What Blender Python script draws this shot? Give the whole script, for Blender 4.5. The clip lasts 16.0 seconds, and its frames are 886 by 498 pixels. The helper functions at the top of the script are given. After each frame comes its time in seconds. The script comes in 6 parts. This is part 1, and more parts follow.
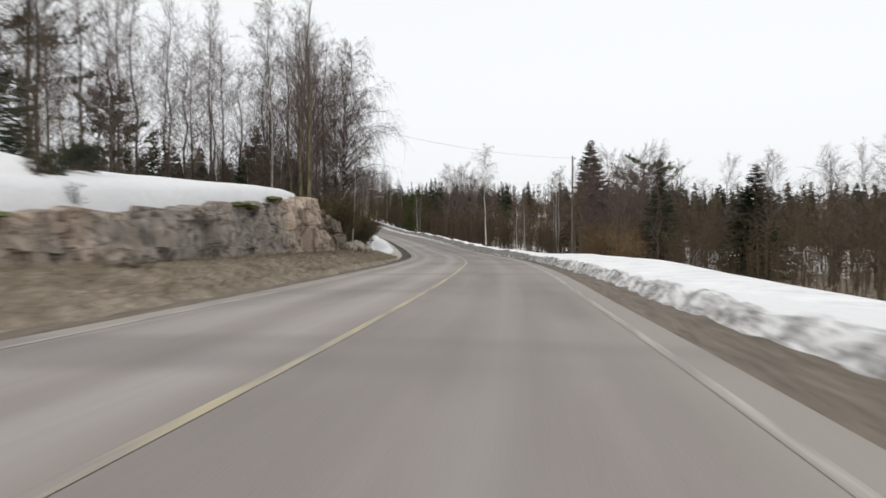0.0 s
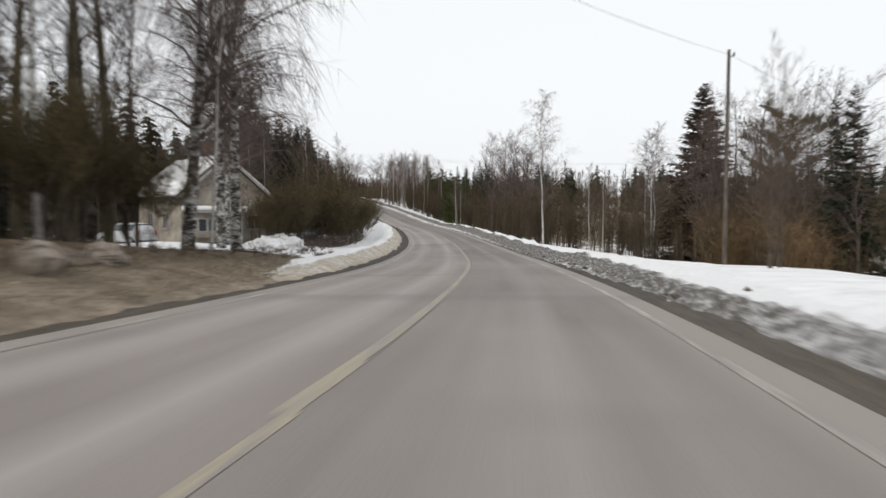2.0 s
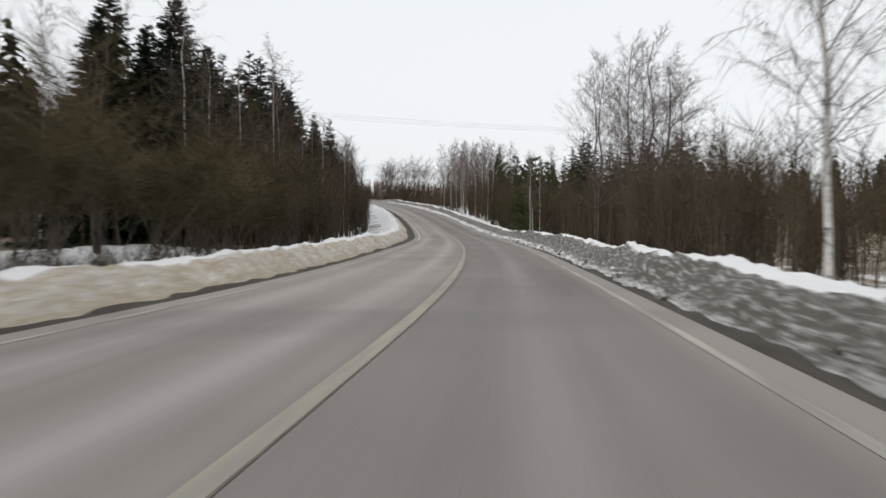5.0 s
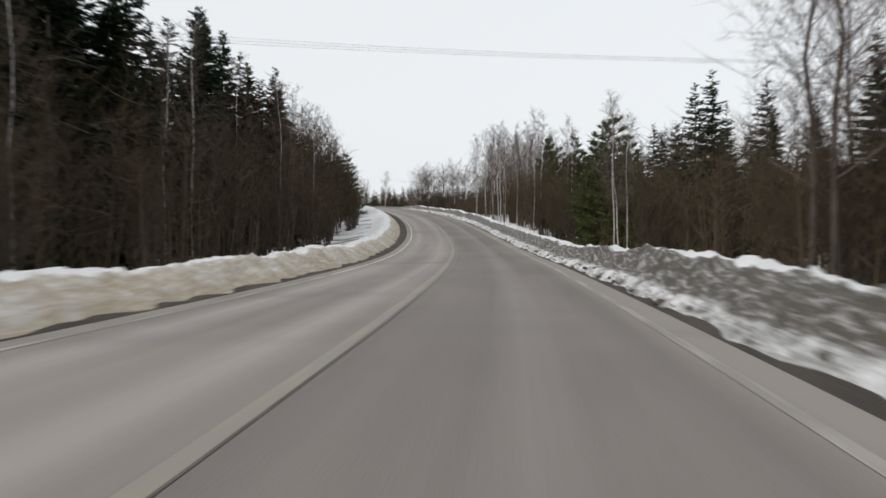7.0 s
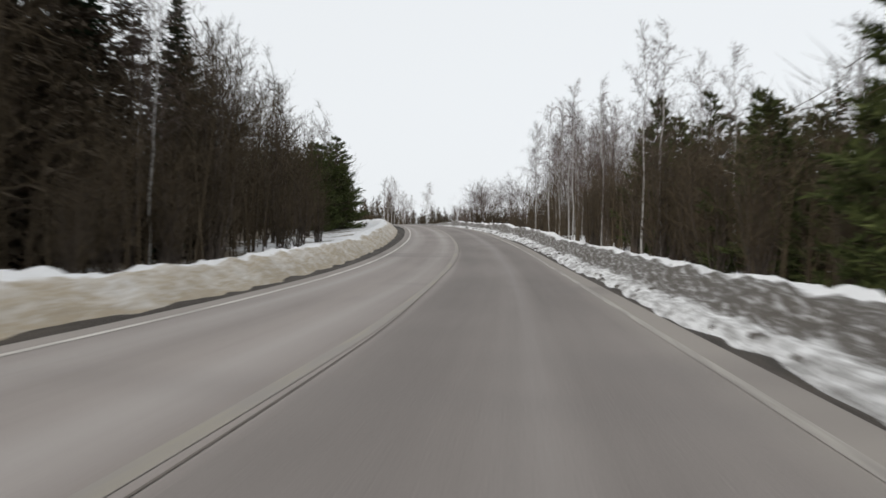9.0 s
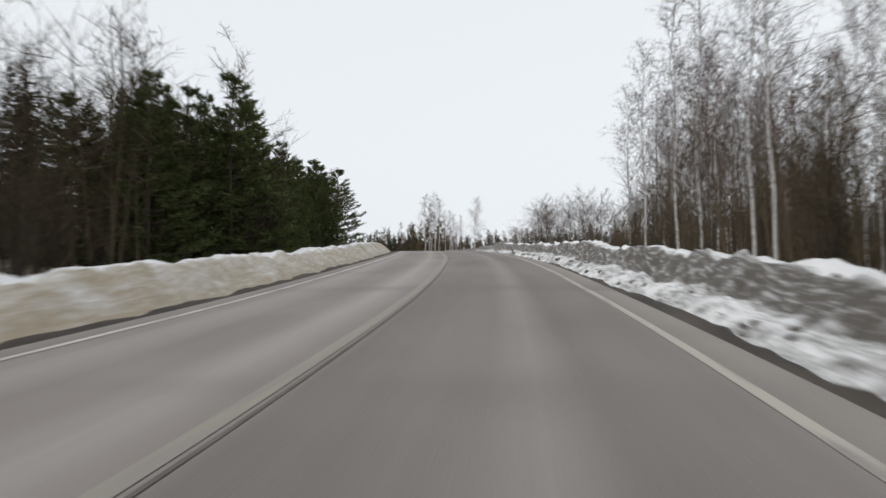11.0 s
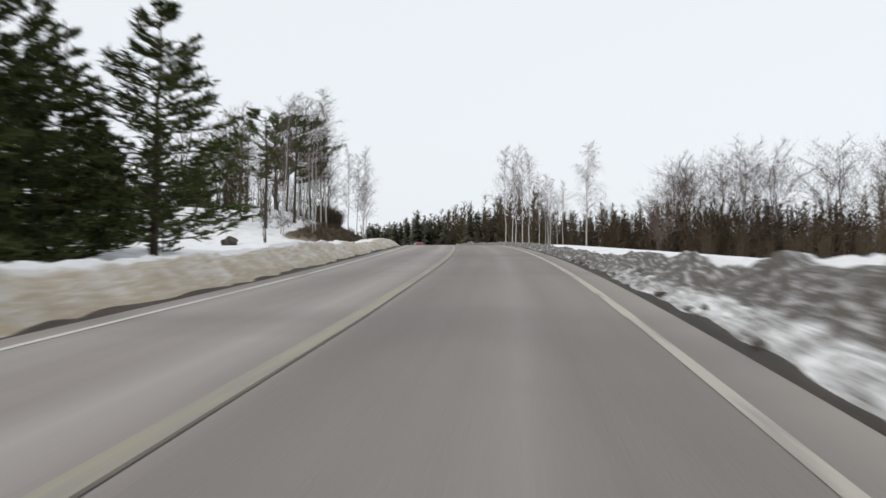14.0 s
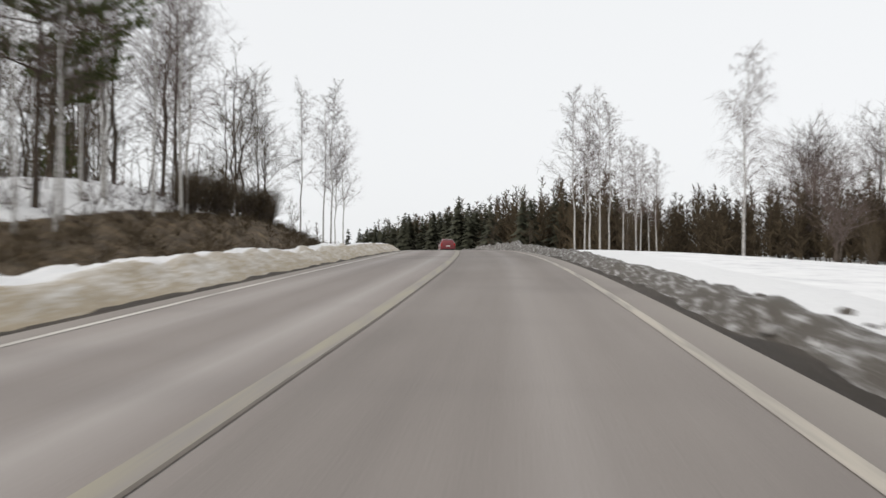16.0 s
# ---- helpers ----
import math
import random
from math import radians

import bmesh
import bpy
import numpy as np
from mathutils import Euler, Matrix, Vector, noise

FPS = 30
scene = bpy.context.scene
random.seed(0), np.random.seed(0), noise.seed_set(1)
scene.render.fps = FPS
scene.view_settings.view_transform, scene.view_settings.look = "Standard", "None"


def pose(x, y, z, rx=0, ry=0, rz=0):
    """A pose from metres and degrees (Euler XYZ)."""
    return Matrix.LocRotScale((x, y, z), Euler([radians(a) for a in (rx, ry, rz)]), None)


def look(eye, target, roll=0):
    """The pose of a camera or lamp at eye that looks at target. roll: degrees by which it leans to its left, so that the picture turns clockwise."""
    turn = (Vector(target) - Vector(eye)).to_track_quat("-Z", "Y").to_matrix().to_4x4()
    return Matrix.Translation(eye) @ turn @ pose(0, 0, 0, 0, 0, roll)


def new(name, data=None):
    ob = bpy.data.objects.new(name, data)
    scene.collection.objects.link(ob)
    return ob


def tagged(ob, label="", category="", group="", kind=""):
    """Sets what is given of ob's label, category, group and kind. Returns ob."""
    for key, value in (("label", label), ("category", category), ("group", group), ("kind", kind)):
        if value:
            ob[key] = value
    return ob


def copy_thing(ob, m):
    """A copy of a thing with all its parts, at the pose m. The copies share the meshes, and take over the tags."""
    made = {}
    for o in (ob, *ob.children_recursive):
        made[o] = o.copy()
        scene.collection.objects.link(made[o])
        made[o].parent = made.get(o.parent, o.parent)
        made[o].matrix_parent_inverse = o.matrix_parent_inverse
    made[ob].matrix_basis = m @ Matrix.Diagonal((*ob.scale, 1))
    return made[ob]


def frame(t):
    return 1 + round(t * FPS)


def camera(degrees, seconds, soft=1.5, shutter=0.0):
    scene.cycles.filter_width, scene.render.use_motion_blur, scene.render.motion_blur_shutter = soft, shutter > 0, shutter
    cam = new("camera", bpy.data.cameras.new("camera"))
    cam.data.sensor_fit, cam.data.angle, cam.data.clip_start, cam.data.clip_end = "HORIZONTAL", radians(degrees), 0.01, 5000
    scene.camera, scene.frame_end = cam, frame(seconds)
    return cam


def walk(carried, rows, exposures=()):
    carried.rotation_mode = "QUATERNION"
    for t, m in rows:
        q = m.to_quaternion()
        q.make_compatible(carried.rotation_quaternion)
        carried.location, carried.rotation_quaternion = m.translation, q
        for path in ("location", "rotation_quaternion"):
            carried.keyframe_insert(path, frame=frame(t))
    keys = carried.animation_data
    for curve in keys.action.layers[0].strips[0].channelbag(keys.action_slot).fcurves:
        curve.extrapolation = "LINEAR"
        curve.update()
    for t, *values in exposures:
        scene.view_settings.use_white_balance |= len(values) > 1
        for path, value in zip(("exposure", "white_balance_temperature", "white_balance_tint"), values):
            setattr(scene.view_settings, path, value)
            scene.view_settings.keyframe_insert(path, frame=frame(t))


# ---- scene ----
cam = camera(62.0, 16.0, soft=1.5, shutter=0.5)
PATH = [
    (0.0, pose(0.00, 0.00, 1.07, 87.63, 0.15, -0.00)),
    (0.5, pose(0.99, 9.38, 0.74, 87.70, 0.05, 1.16)),
    (1.0, pose(1.75, 18.77, 0.42, 87.39, -0.40, 2.49)),
    (1.5, pose(2.30, 28.14, 0.11, 87.55, -0.18, 3.86)),
    (2.0, pose(2.65, 37.51, -0.20, 87.26, -0.07, 4.74)),
    (2.5, pose(2.81, 46.85, -0.53, 87.27, -1.04, 5.72)),
    (3.0, pose(2.76, 56.15, -0.88, 87.95, -1.16, 7.08)),
    (3.5, pose(2.52, 65.42, -1.20, 88.10, -1.29, 8.62)),
    (4.0, pose(2.08, 74.65, -1.47, 88.07, -0.83, 9.85)),
    (4.5, pose(1.46, 83.83, -1.67, 88.19, -0.46, 10.81)),
    (5.0, pose(0.67, 92.97, -1.80, 88.58, -0.25, 11.73)),
    (5.5, pose(-0.29, 102.06, -1.86, 89.04, -0.13, 12.68)),
    (6.0, pose(-1.41, 111.10, -1.84, 89.61, -0.04, 13.63)),
    (6.5, pose(-2.71, 120.10, -1.77, 90.92, 0.03, 14.59)),
    (7.0, pose(-4.17, 129.05, -1.67, 89.61, 0.32, 15.63)),
    (7.5, pose(-5.80, 137.94, -1.56, 90.15, 0.13, 16.71)),
    (8.0, pose(-7.60, 146.77, -1.46, 90.26, -0.05, 18.11)),
    (8.5, pose(-9.57, 155.54, -1.34, 90.46, -0.51, 19.26)),
    (9.0, pose(-11.69, 164.24, -1.14, 91.60, -0.99, 20.53)),
    (9.5, pose(-13.97, 172.87, -0.83, 91.69, -0.50, 21.67)),
    (10.0, pose(-16.41, 181.42, -0.39, 92.38, -0.19, 22.88)),
    (10.5, pose(-19.03, 189.88, 0.17, 93.11, 0.06, 24.28)),
    (11.0, pose(-21.86, 198.24, 0.84, 93.70, 0.33, 25.87)),
    (11.5, pose(-24.91, 206.49, 1.58, 94.17, 0.71, 27.55)),
    (12.0, pose(-28.18, 214.62, 2.34, 94.29, -0.14, 29.07)),
    (12.5, pose(-31.67, 222.63, 3.09, 93.51, -0.10, 30.32)),
    (13.0, pose(-35.36, 230.52, 3.80, 92.69, -0.11, 31.77)),
    (13.5, pose(-39.22, 238.32, 4.47, 92.22, -0.09, 32.96)),
    (14.0, pose(-43.24, 246.03, 5.09, 91.91, 0.10, 33.88)),
    (14.5, pose(-47.40, 253.64, 5.67, 91.71, -0.56, 35.07)),
    (15.0, pose(-51.70, 261.16, 6.23, 91.99, -0.48, 36.15)),
    (15.5, pose(-56.14, 268.58, 6.75, 91.51, 0.12, 37.07)),
    (16.0, pose(-60.71, 275.90, 7.25, 91.17, -0.01, 38.32)),
]
EXPOSURES = [(0.0, 0.05, 6500, 10), (4.0, 0.0, 6450, 10), (7.0, -0.10, 6420, 9), (9.0, -0.08, 6420, 9), (12.5, -0.08, 6280, 9), (14.5, -0.04, 6330, 9), (16.0, -0.02, 6550, 10)]
walk(cam, PATH, EXPOSURES)

# ---------------- world, sun, exposure ----------------
world = bpy.data.worlds.new("overcast_sky")
scene.world = world
world.use_nodes = True
wn, wl = world.node_tree.nodes, world.node_tree.links
sky = wn.new("ShaderNodeTexSky")
sky.sky_type = "NISHITA"
sky.sun_disc = False
sky.sun_elevation, sky.sun_rotation = radians(28), radians(200)
sky.air_density, sky.dust_density = 1.0, 4.0
grey = wn.new("ShaderNodeHueSaturation")
grey.inputs["Saturation"].default_value = 0.25
grey.inputs["Value"].default_value = 0.10
wl.new(sky.outputs["Color"], grey.inputs["Color"])
veil = wn.new("ShaderNodeMix")
veil.data_type = "RGBA"
veil.inputs["Factor"].default_value = 0.82
veil.inputs["B"].default_value = (0.945, 0.965, 0.985, 1)
wl.new(grey.outputs["Color"], veil.inputs["A"])
wl.new(veil.outputs["Result"], wn["Background"].inputs["Color"])
wn["Background"].inputs["Strength"].default_value = 1.08

sun = new("sun", bpy.data.lights.new("sun", "SUN"))
sun.data.energy, sun.data.angle, sun.data.color = 1.0, radians(25), (1.0, 0.92, 0.82)
sun.matrix_world = look((0, 0, 60), (0 + 20, 0 + 50, 60 - 30))

# ---------------- road axis: one point every 20 m, x y z ----------------
AXIS = np.array([
    (-9.56, -69.38, 2.47),
    (-7.44, -49.49, 1.77),
    (-5.32, -29.60, 1.06),
    (-3.20, -9.72, 0.35),
    (-0.99, 10.13, -0.35),
    (0.63, 29.98, -1.01),
    (1.35, 49.89, -1.72),
    (0.96, 69.82, -2.41),
    (-0.56, 89.70, -2.83),
    (-2.83, 109.50, -2.92),
    (-5.94, 129.19, -2.73),
    (-9.74, 148.75, -2.50),
    (-14.44, 168.11, -2.07),
    (-19.96, 187.25, -1.05),
    (-26.53, 206.03, 0.52),
    (-34.34, 224.32, 2.24),
    (-43.21, 242.14, 3.77),
    (-52.72, 259.65, 5.11),
    (-63.07, 276.69, 6.29),
    (-74.14, 293.25, 7.28),
    (-85.96, 309.29, 7.98),
    (-98.51, 324.77, 8.41),
    (-111.76, 339.65, 8.57),
    (-125.69, 353.89, 8.45),
    (-140.27, 367.47, 8.05),
    (-155.37, 380.55, 7.46),
    (-170.52, 393.61, 6.86),
    (-185.66, 406.67, 6.26),
    (-200.81, 419.73, 5.66),
    (-215.96, 432.78, 5.13),
    (-231.11, 445.84, 4.73),
    (-246.26, 458.90, 4.44),
    (-261.41, 471.96, 4.27),
    (-276.56, 485.02, 4.23),
    (-291.70, 498.08, 4.23),
    (-306.85, 511.13, 4.23),
    (-322.00, 524.19, 4.23),
    (-337.15, 537.25, 4.23)
])
S0, STEP = -70.0, 20.0


def _dense():
    a = np.vstack([2 * AXIS[0] - AXIS[1], AXIS, 2 * AXIS[-1] - AXIS[-2]])
    out = []
    for i in range(len(AXIS) - 1):
        p0, p1, p2, p3 = a[i], a[i + 1], a[i + 2], a[i + 3]
        for k in range(20):
            u = k / 20
            out.append(0.5 * (2 * p1 + (p2 - p0) * u + (2 * p0 - 5 * p1 + 4 * p2 - p3) * u * u + (3 * p1 - p0 - 3 * p2 + p3) * u ** 3))
    out.append(AXIS[-1])
    return np.array(out)


CENTRE = _dense()
CS = S0 + np.arange(len(CENTRE)) * STEP / 20
TAN = np.gradient(CENTRE[:, :2], axis=0)
TAN /= np.hypot(TAN[:, 0], TAN[:, 1])[:, None]
S1 = CS[-1]


def along(s):
    s = np.asarray(s, float)
    x, y, z = (np.interp(s, CS, CENTRE[:, i]) for i in range(3))
    tx, ty = np.interp(s, CS, TAN[:, 0]), np.interp(s, CS, TAN[:, 1])
    n = np.hypot(tx, ty)
    return x, y, z, tx / n, ty / n


def at(s, q, dz=0.0):
    """World places from the distance s along the road and q to its right; dz over the carriageway."""
    x, y, z, tx, ty = along(s)
    return np.stack(np.broadcast_arrays(x + ty * q, y - tx * q, z + dz), -1)


def heading(s):
    x, y, z, tx, ty = along(s)
    return math.degrees(math.atan2(-float(tx), float(ty)))


def nearest(x, y):
    """s and q of places in the plan."""
    x, y = np.asarray(x, float).ravel(), np.asarray(y, float).ravel()
    s, q = np.zeros(len(x)), np.zeros(len(x))
    for a in range(0, len(x), 4000):
        d = (x[a:a + 4000, None] - CENTRE[None, ::2, 0]) ** 2 + (y[a:a + 4000, None] - CENTRE[None, ::2, 1]) ** 2
        n = d.argmin(1) * 2
        s[a:a + 4000] = CS[n]
        side = (x[a:a + 4000] - CENTRE[n, 0]) * TAN[n, 1] - (y[a:a + 4000] - CENTRE[n, 1]) * TAN[n, 0]
        q[a:a + 4000] = np.sign(side) * np.sqrt(d.min(1))
    return s, q


LATTICE = np.random.RandomState(7).rand(256, 256)


def wave(x, y, size):
    """Smooth value noise, 0 to 1."""
    x, y = np.asarray(x, float) / size, np.asarray(y, float) / size
    i, j = np.floor(x).astype(int), np.floor(y).astype(int)
    u, v = x - i, y - j
    u, v = u * u * (3 - 2 * u), v * v * (3 - 2 * v)
    g = lambda a, b: LATTICE[a % 256, b % 256]
    return (g(i, j) * (1 - u) + g(i + 1, j) * u) * (1 - v) + (g(i, j + 1) * (1 - u) + g(i + 1, j + 1) * u) * v


def rough(x, y, size, octaves=3):
    total, amp = 0, 1.0
    for k in range(octaves):
        total = total + (wave(np.asarray(x) + 31 * k, np.asarray(y) + 17 * k, size) - 0.5) * amp
        size, amp = size / 2.1, amp * 0.5
    return total


def step(x, a, b):
    t = np.clip((np.asarray(x, float) - a) / (b - a), 0, 1)
    return t * t * (3 - 2 * t)


def tab(s, *pairs):
    return np.interp(s, [p[0] for p in pairs], [p[1] for p in pairs])


# half widths of the asphalt, and the foot, crest and height of the ploughed banks
def line_right(s):
    return tab(s, (0, 3.58), (15, 3.38), (60, 3.40), (150, 3.40), (172, 3.48), (217, 3.17), (245, 3.06), (268, 3.08), (300, 3.06))


def line_left(s):
    return tab(s, (0, -3.30), (50, -3.45), (80, -3.6), (135, -3.25), (155, -3.02), (180, -3.08), (205, -3.0), (240, -2.8), (270, -2.75), (300, -3.1))


def edge_right(s):
    return line_right(s) + tab(s, (180, 0.44), (217, 0.50), (245, 0.52))


def edge_left(s):
    return line_left(s) - 0.42


def foot_right(s):
    return edge_right(s) + tab(s, (0, 1.05), (22, 0.98), (45, 0.75), (64, 0.6), (85, 0.4), (140, 0.28), (230, 0.30), (268, 0.30), (290, 0.34), (330, 0.4))


def foot_left(s):
    return edge_left(s) - tab(s, (60, 0.75), (120, 0.62), (170, 0.6), (230, 0.5), (300, 0.6))


def bank_right(s):
    return tab(s, (0, 0.18), (25, 0.24), (50, 0.30), (70, 0.36), (95, 0.42), (118, 0.5), (130, 0.58), (145, 0.60), (165, 0.42), (200, 0.45), (230, 0.60), (262, 0.55), (270, 0.44), (279, 0.24), (292, 0.18), (325, 0.22), (345, 0.6), (400, 0.5))


def bank_left(s):
    return tab(s, (40, 0.0), (60, 0.12), (75, 0.36), (100, 0.42), (130, 0.52), (165, 0.50), (200, 0.50), (240, 0.58), (265, 0.52), (290, 0.40), (330, 0.40), (420, 0.5))


def height(s, q):
    """Ground over the carriageway's level, from s and q."""
    s, q = np.broadcast_arrays(np.asarray(s, float), np.asarray(q, float))
    p = -q
    # right: a field behind the bank, then the fall to the valley
    field = tab(s, (0, 0.02), (20, 0.08), (40, 0.22), (60, 0.25), (80, 0.0), (110, -0.6), (135, -0.9), (200, -0.6), (250, -0.55), (262, -0.75), (285, -0.65), (300, -0.25), (320, 0.05), (340, 0.0), (420, 0))
    edge = tab(s, (0, 7.8), (20, 8.4), (40, 9.8), (60, 10.6), (100, 9.5), (150, 8), (280, 12), (300, 40), (420, 60))
    fall = tab(s, (0, 9), (70, 10), (110, 20), (150, 26))
    depth = tab(s, (0, -4.5), (60, -4.0), (120, -2.5), (180, -1.0), (260, -1.0), (330, -2.5), (500, -1))
    right = field * step(q, 4.5, 8) + (depth - field) * step((q - edge) / fall, 0, 1) - 0.4 * step(q - 8, 0, 10) * step(300 - s, 0, 60) * step(s, 60, 100)
    right = right - 0.072 * np.clip(q - 10.5, 0, 32) * step(s, 272, 300) * (1 - step(s, 350, 400))
    right = right + step(q, 110, 420) * 8
    # left: hill behind the rock, yards and forest floor
    hill = tab(s, (-40, 1.0), (5, 1.1), (14, 1.2), (22, 1.6), (28, 2.2), (37, 2.7), (41, 2.0), (46, 1.2), (54, 1.0), (66, 0.6), (75, 0.3), (90, 0.25), (120, -0.2), (150, -0.5), (230, -0.3), (280, 0.1), (290, 0.15), (296, 0.05), (300, 0.45), (304, 0.95), (310, 1.2), (316, 1.4), (324, 1.6), (330, 1.2), (338, 0.4), (345, 0.1))
    start = tab(s, (-40, 7.4), (42, 7.4), (60, 6.0), (290, 6.6), (300, 7.0), (335, 7.0), (345, 6.0))
    rise = tab(s, (-40, 5), (20, 4.5), (45, 3.0), (60, 0.6), (120, 0.4), (200, 1.0), (280, 0.6), (290, 0.3), (298, 0.4), (304, 0.9), (310, 1.4), (320, 1.5), (330, 1.2), (340, 0.5), (500, 0.0))
    verge = tab(s, (-40, 0.6), (40, 0.6), (55, 0.45), (66, 0.2), (90, 0.05), (700, 0.0))
    width = tab(s, (-40, 0.5), (42, 0.5), (60, 3.0), (300, 3.5), (345, 3.0))
    left = verge * step(p, 4.2, 6.8) + (hill - verge) * step(p - start, 0, width) + rise * step(p - start, 1.5, tab(s, (-40, 28), (282, 28), (298, 14), (308, 8), (330, 9), (345, 28))) + step(p, 60, 420) * 12
    z = np.where(q > 0, right, left)
    calm = np.where(q > 0, 1 - 0.75 * np.maximum(1 - step(s, 55, 85), step(s, 278, 292)) * (1 - step(q, 18, 45)), 1.0)
    far = step(np.abs(q), 7.5, 13) * calm
    x, y, _, tx, ty = along(s)
    z = z + far * (rough(x + ty * q, y - tx * q, 9.0) * 0.55 + rough(x + ty * q, y - tx * q, 2.4, 2) * 0.12)
    z = z - 0.22 * (1 - step(np.abs(q), 4.7, 6.6)) * np.where((q < 0) & (s < 58), 1 - step(p, 4.5, 5.0), 1.0)
    return np.where((q < 4.2) & (q > -3.9), -0.20, z)


def ground_at(s, q):
    """A place on the ground."""
    return Vector(at(s, q, float(height(s, q))))


# ---------------- small builders ----------------
def mesh(name, verts, faces, material, smooth=False):
    me = bpy.data.meshes.new(name)
    me.from_pydata([tuple(v) for v in verts], [], faces)
    for m in (material if isinstance(material, (list, tuple)) else [material]):
        me.materials.append(m)
    if smooth:
        me.shade_smooth()
    return me


def part(name, data, parent, label=""):
    ob = new(name, data)
    ob.parent = parent
    return tagged(ob, label=label)


def bm_mesh(name, bm, material, smooth=False):
    me = bpy.data.meshes.new(name)
    bm.to_mesh(me)
    bm.free()
    for m in (material if isinstance(material, (list, tuple)) else [material]):
        me.materials.append(m)
    if smooth:
        me.shade_smooth()
    return me


def box(bm, size, m, bevel=0.0):
    r = bmesh.ops.create_cube(bm, size=1.0, matrix=m @ Matrix.Diagonal((*size, 1)))
    if bevel:
        es = {e for v in r["verts"] for e in v.link_edges}
        bmesh.ops.bevel(bm, geom=list(es), offset=bevel, segments=2, affect="EDGES", profile=0.6)


def box_mesh(name, size, m, material, bevel=0.0):
    bm = bmesh.new()
    box(bm, size, m, bevel)
    return bm_mesh(name, bm, material)


def swept(name, stations, across, material, lift=None, smooth=True):
    """A strip along the road: across holds q values or a function of s; lift(s, q) the height over the carriageway."""
    s = np.asarray(stations, float)
    q = np.array([across(v) for v in s]) if callable(across) else np.tile(np.asarray(across, float), (len(s), 1))
    ss = np.repeat(s[:, None], q.shape[1], 1)
    z = lift(ss, q) if lift else np.zeros_like(q)
    v = at(ss, q, z).reshape(-1, 3)
    n, m = q.shape
    faces = [(i * m + j, i * m + j + 1, (i + 1) * m + j + 1, (i + 1) * m + j) for i in range(n - 1) for j in range(m - 1)]
    me = mesh(name, v, faces, material, smooth)
    uv = me.uv_layers.new(name="plan")
    flat = np.stack([ss.ravel(), q.ravel()], -1)
    idx = np.zeros(len(me.loops), int)
    me.loops.foreach_get("vertex_index", idx)
    uv.data.foreach_set("uv", flat[idx].ravel())
    return me


def cover_layer(me, values, name="cover"):
    layer = me.attributes.new(name, "FLOAT", "POINT")
    layer.data.foreach_set("value", np.asarray(values, float).ravel())


# ---------------- materials ----------------
class Nodes:
    def __init__(self, name, base=(0.5, 0.5, 0.5), roughness=0.8, metallic=0.0, specular=0.3):
        self.mat = bpy.data.materials.new(name)
        self.mat.use_nodes = True
        self.t = self.mat.node_tree
        self.b = self.t.nodes["Principled BSDF"]
        self.b.inputs["Base Color"].default_value = (*base, 1)
        self.b.inputs["Roughness"].default_value = roughness
        self.b.inputs["Metallic"].default_value = metallic
        self.b.inputs["Specular IOR Level"].default_value = specular

    def node(self, kind, **values):
        n = self.t.nodes.new(kind)
        for k, v in values.items():
            if k in n.inputs:
                n.inputs[k].default_value = v
        return n

    def link(self, a, b):
        self.t.links.new(a, b)

    def coords(self, which="Object"):
        if which == "plan":
            n = self.t.nodes.new("ShaderNodeUVMap")
            n.uv_map = "plan"
            return n.outputs["UV"]
        return self.t.nodes.new("ShaderNodeTexCoord").outputs[which]

    def stretch(self, vector, scale):
        n = self.t.nodes.new("ShaderNodeMapping")
        n.inputs["Scale"].default_value = scale
        self.link(vector, n.inputs["Vector"])
        return n.outputs["Vector"]

    def noise(self, scale, detail=4.0, vector=None, rough=0.55):
        n = self.node("ShaderNodeTexNoise", Scale=scale, Detail=detail, Roughness=rough)
        self.link(vector if vector else self.coords(), n.inputs["Vector"])
        return n.outputs["Fac"]

    def ramp(self, fac, *stops):
        n = self.t.nodes.new("ShaderNodeValToRGB")
        e = n.color_ramp.elements
        while len(e) < len(stops):
            e.new(0.5)
        for el, (pos, col) in zip(e, stops):
            el.position = pos
            el.color = (*col, 1) if len(col) == 3 else col
        self.link(fac, n.inputs["Fac"])
        return n.outputs["Color"]

    def mix(self, fac, a, b, blend="MIX"):
        n = self.t.nodes.new("ShaderNodeMix")
        n.data_type, n.blend_type = "RGBA", blend
        for key, v in (("Factor", fac), ("A", a), ("B", b)):
            sock = n.inputs[key]
            if isinstance(v, (int, float)):
                sock.default_value = v
            elif isinstance(v, tuple):
                sock.default_value = (*v, 1)
            else:
                self.link(v, sock)
        return n.outputs["Result"]

    def math(self, op, a, b=0.0):
        n = self.t.nodes.new("ShaderNodeMath")
        n.operation = op
        for i, v in enumerate((a, b)):
            if isinstance(v, (int, float)):
                n.inputs[i].default_value = v
            else:
                self.link(v, n.inputs[i])
        return n.outputs[0]

    def colour(self, out):
        self.link(out, self.b.inputs["Base Color"])
        return self

    def bump(self, fac, strength=0.4, distance=0.05):
        n = self.node("ShaderNodeBump", Strength=strength, Distance=distance)
        self.link(fac, n.inputs["Height"])
        self.link(n.outputs["Normal"], self.b.inputs["Normal"])
        return self

    def random(self):
        return self.t.nodes.new("ShaderNodeObjectInfo").outputs["Random"]

    def island(self):
        return self.t.nodes.new("ShaderNodeNewGeometry").outputs["Random Per Island"]

    def attribute(self, name):
        n = self.t.nodes.new("ShaderNodeAttribute")
        n.attribute_name = name
        return n.outputs["Fac"]


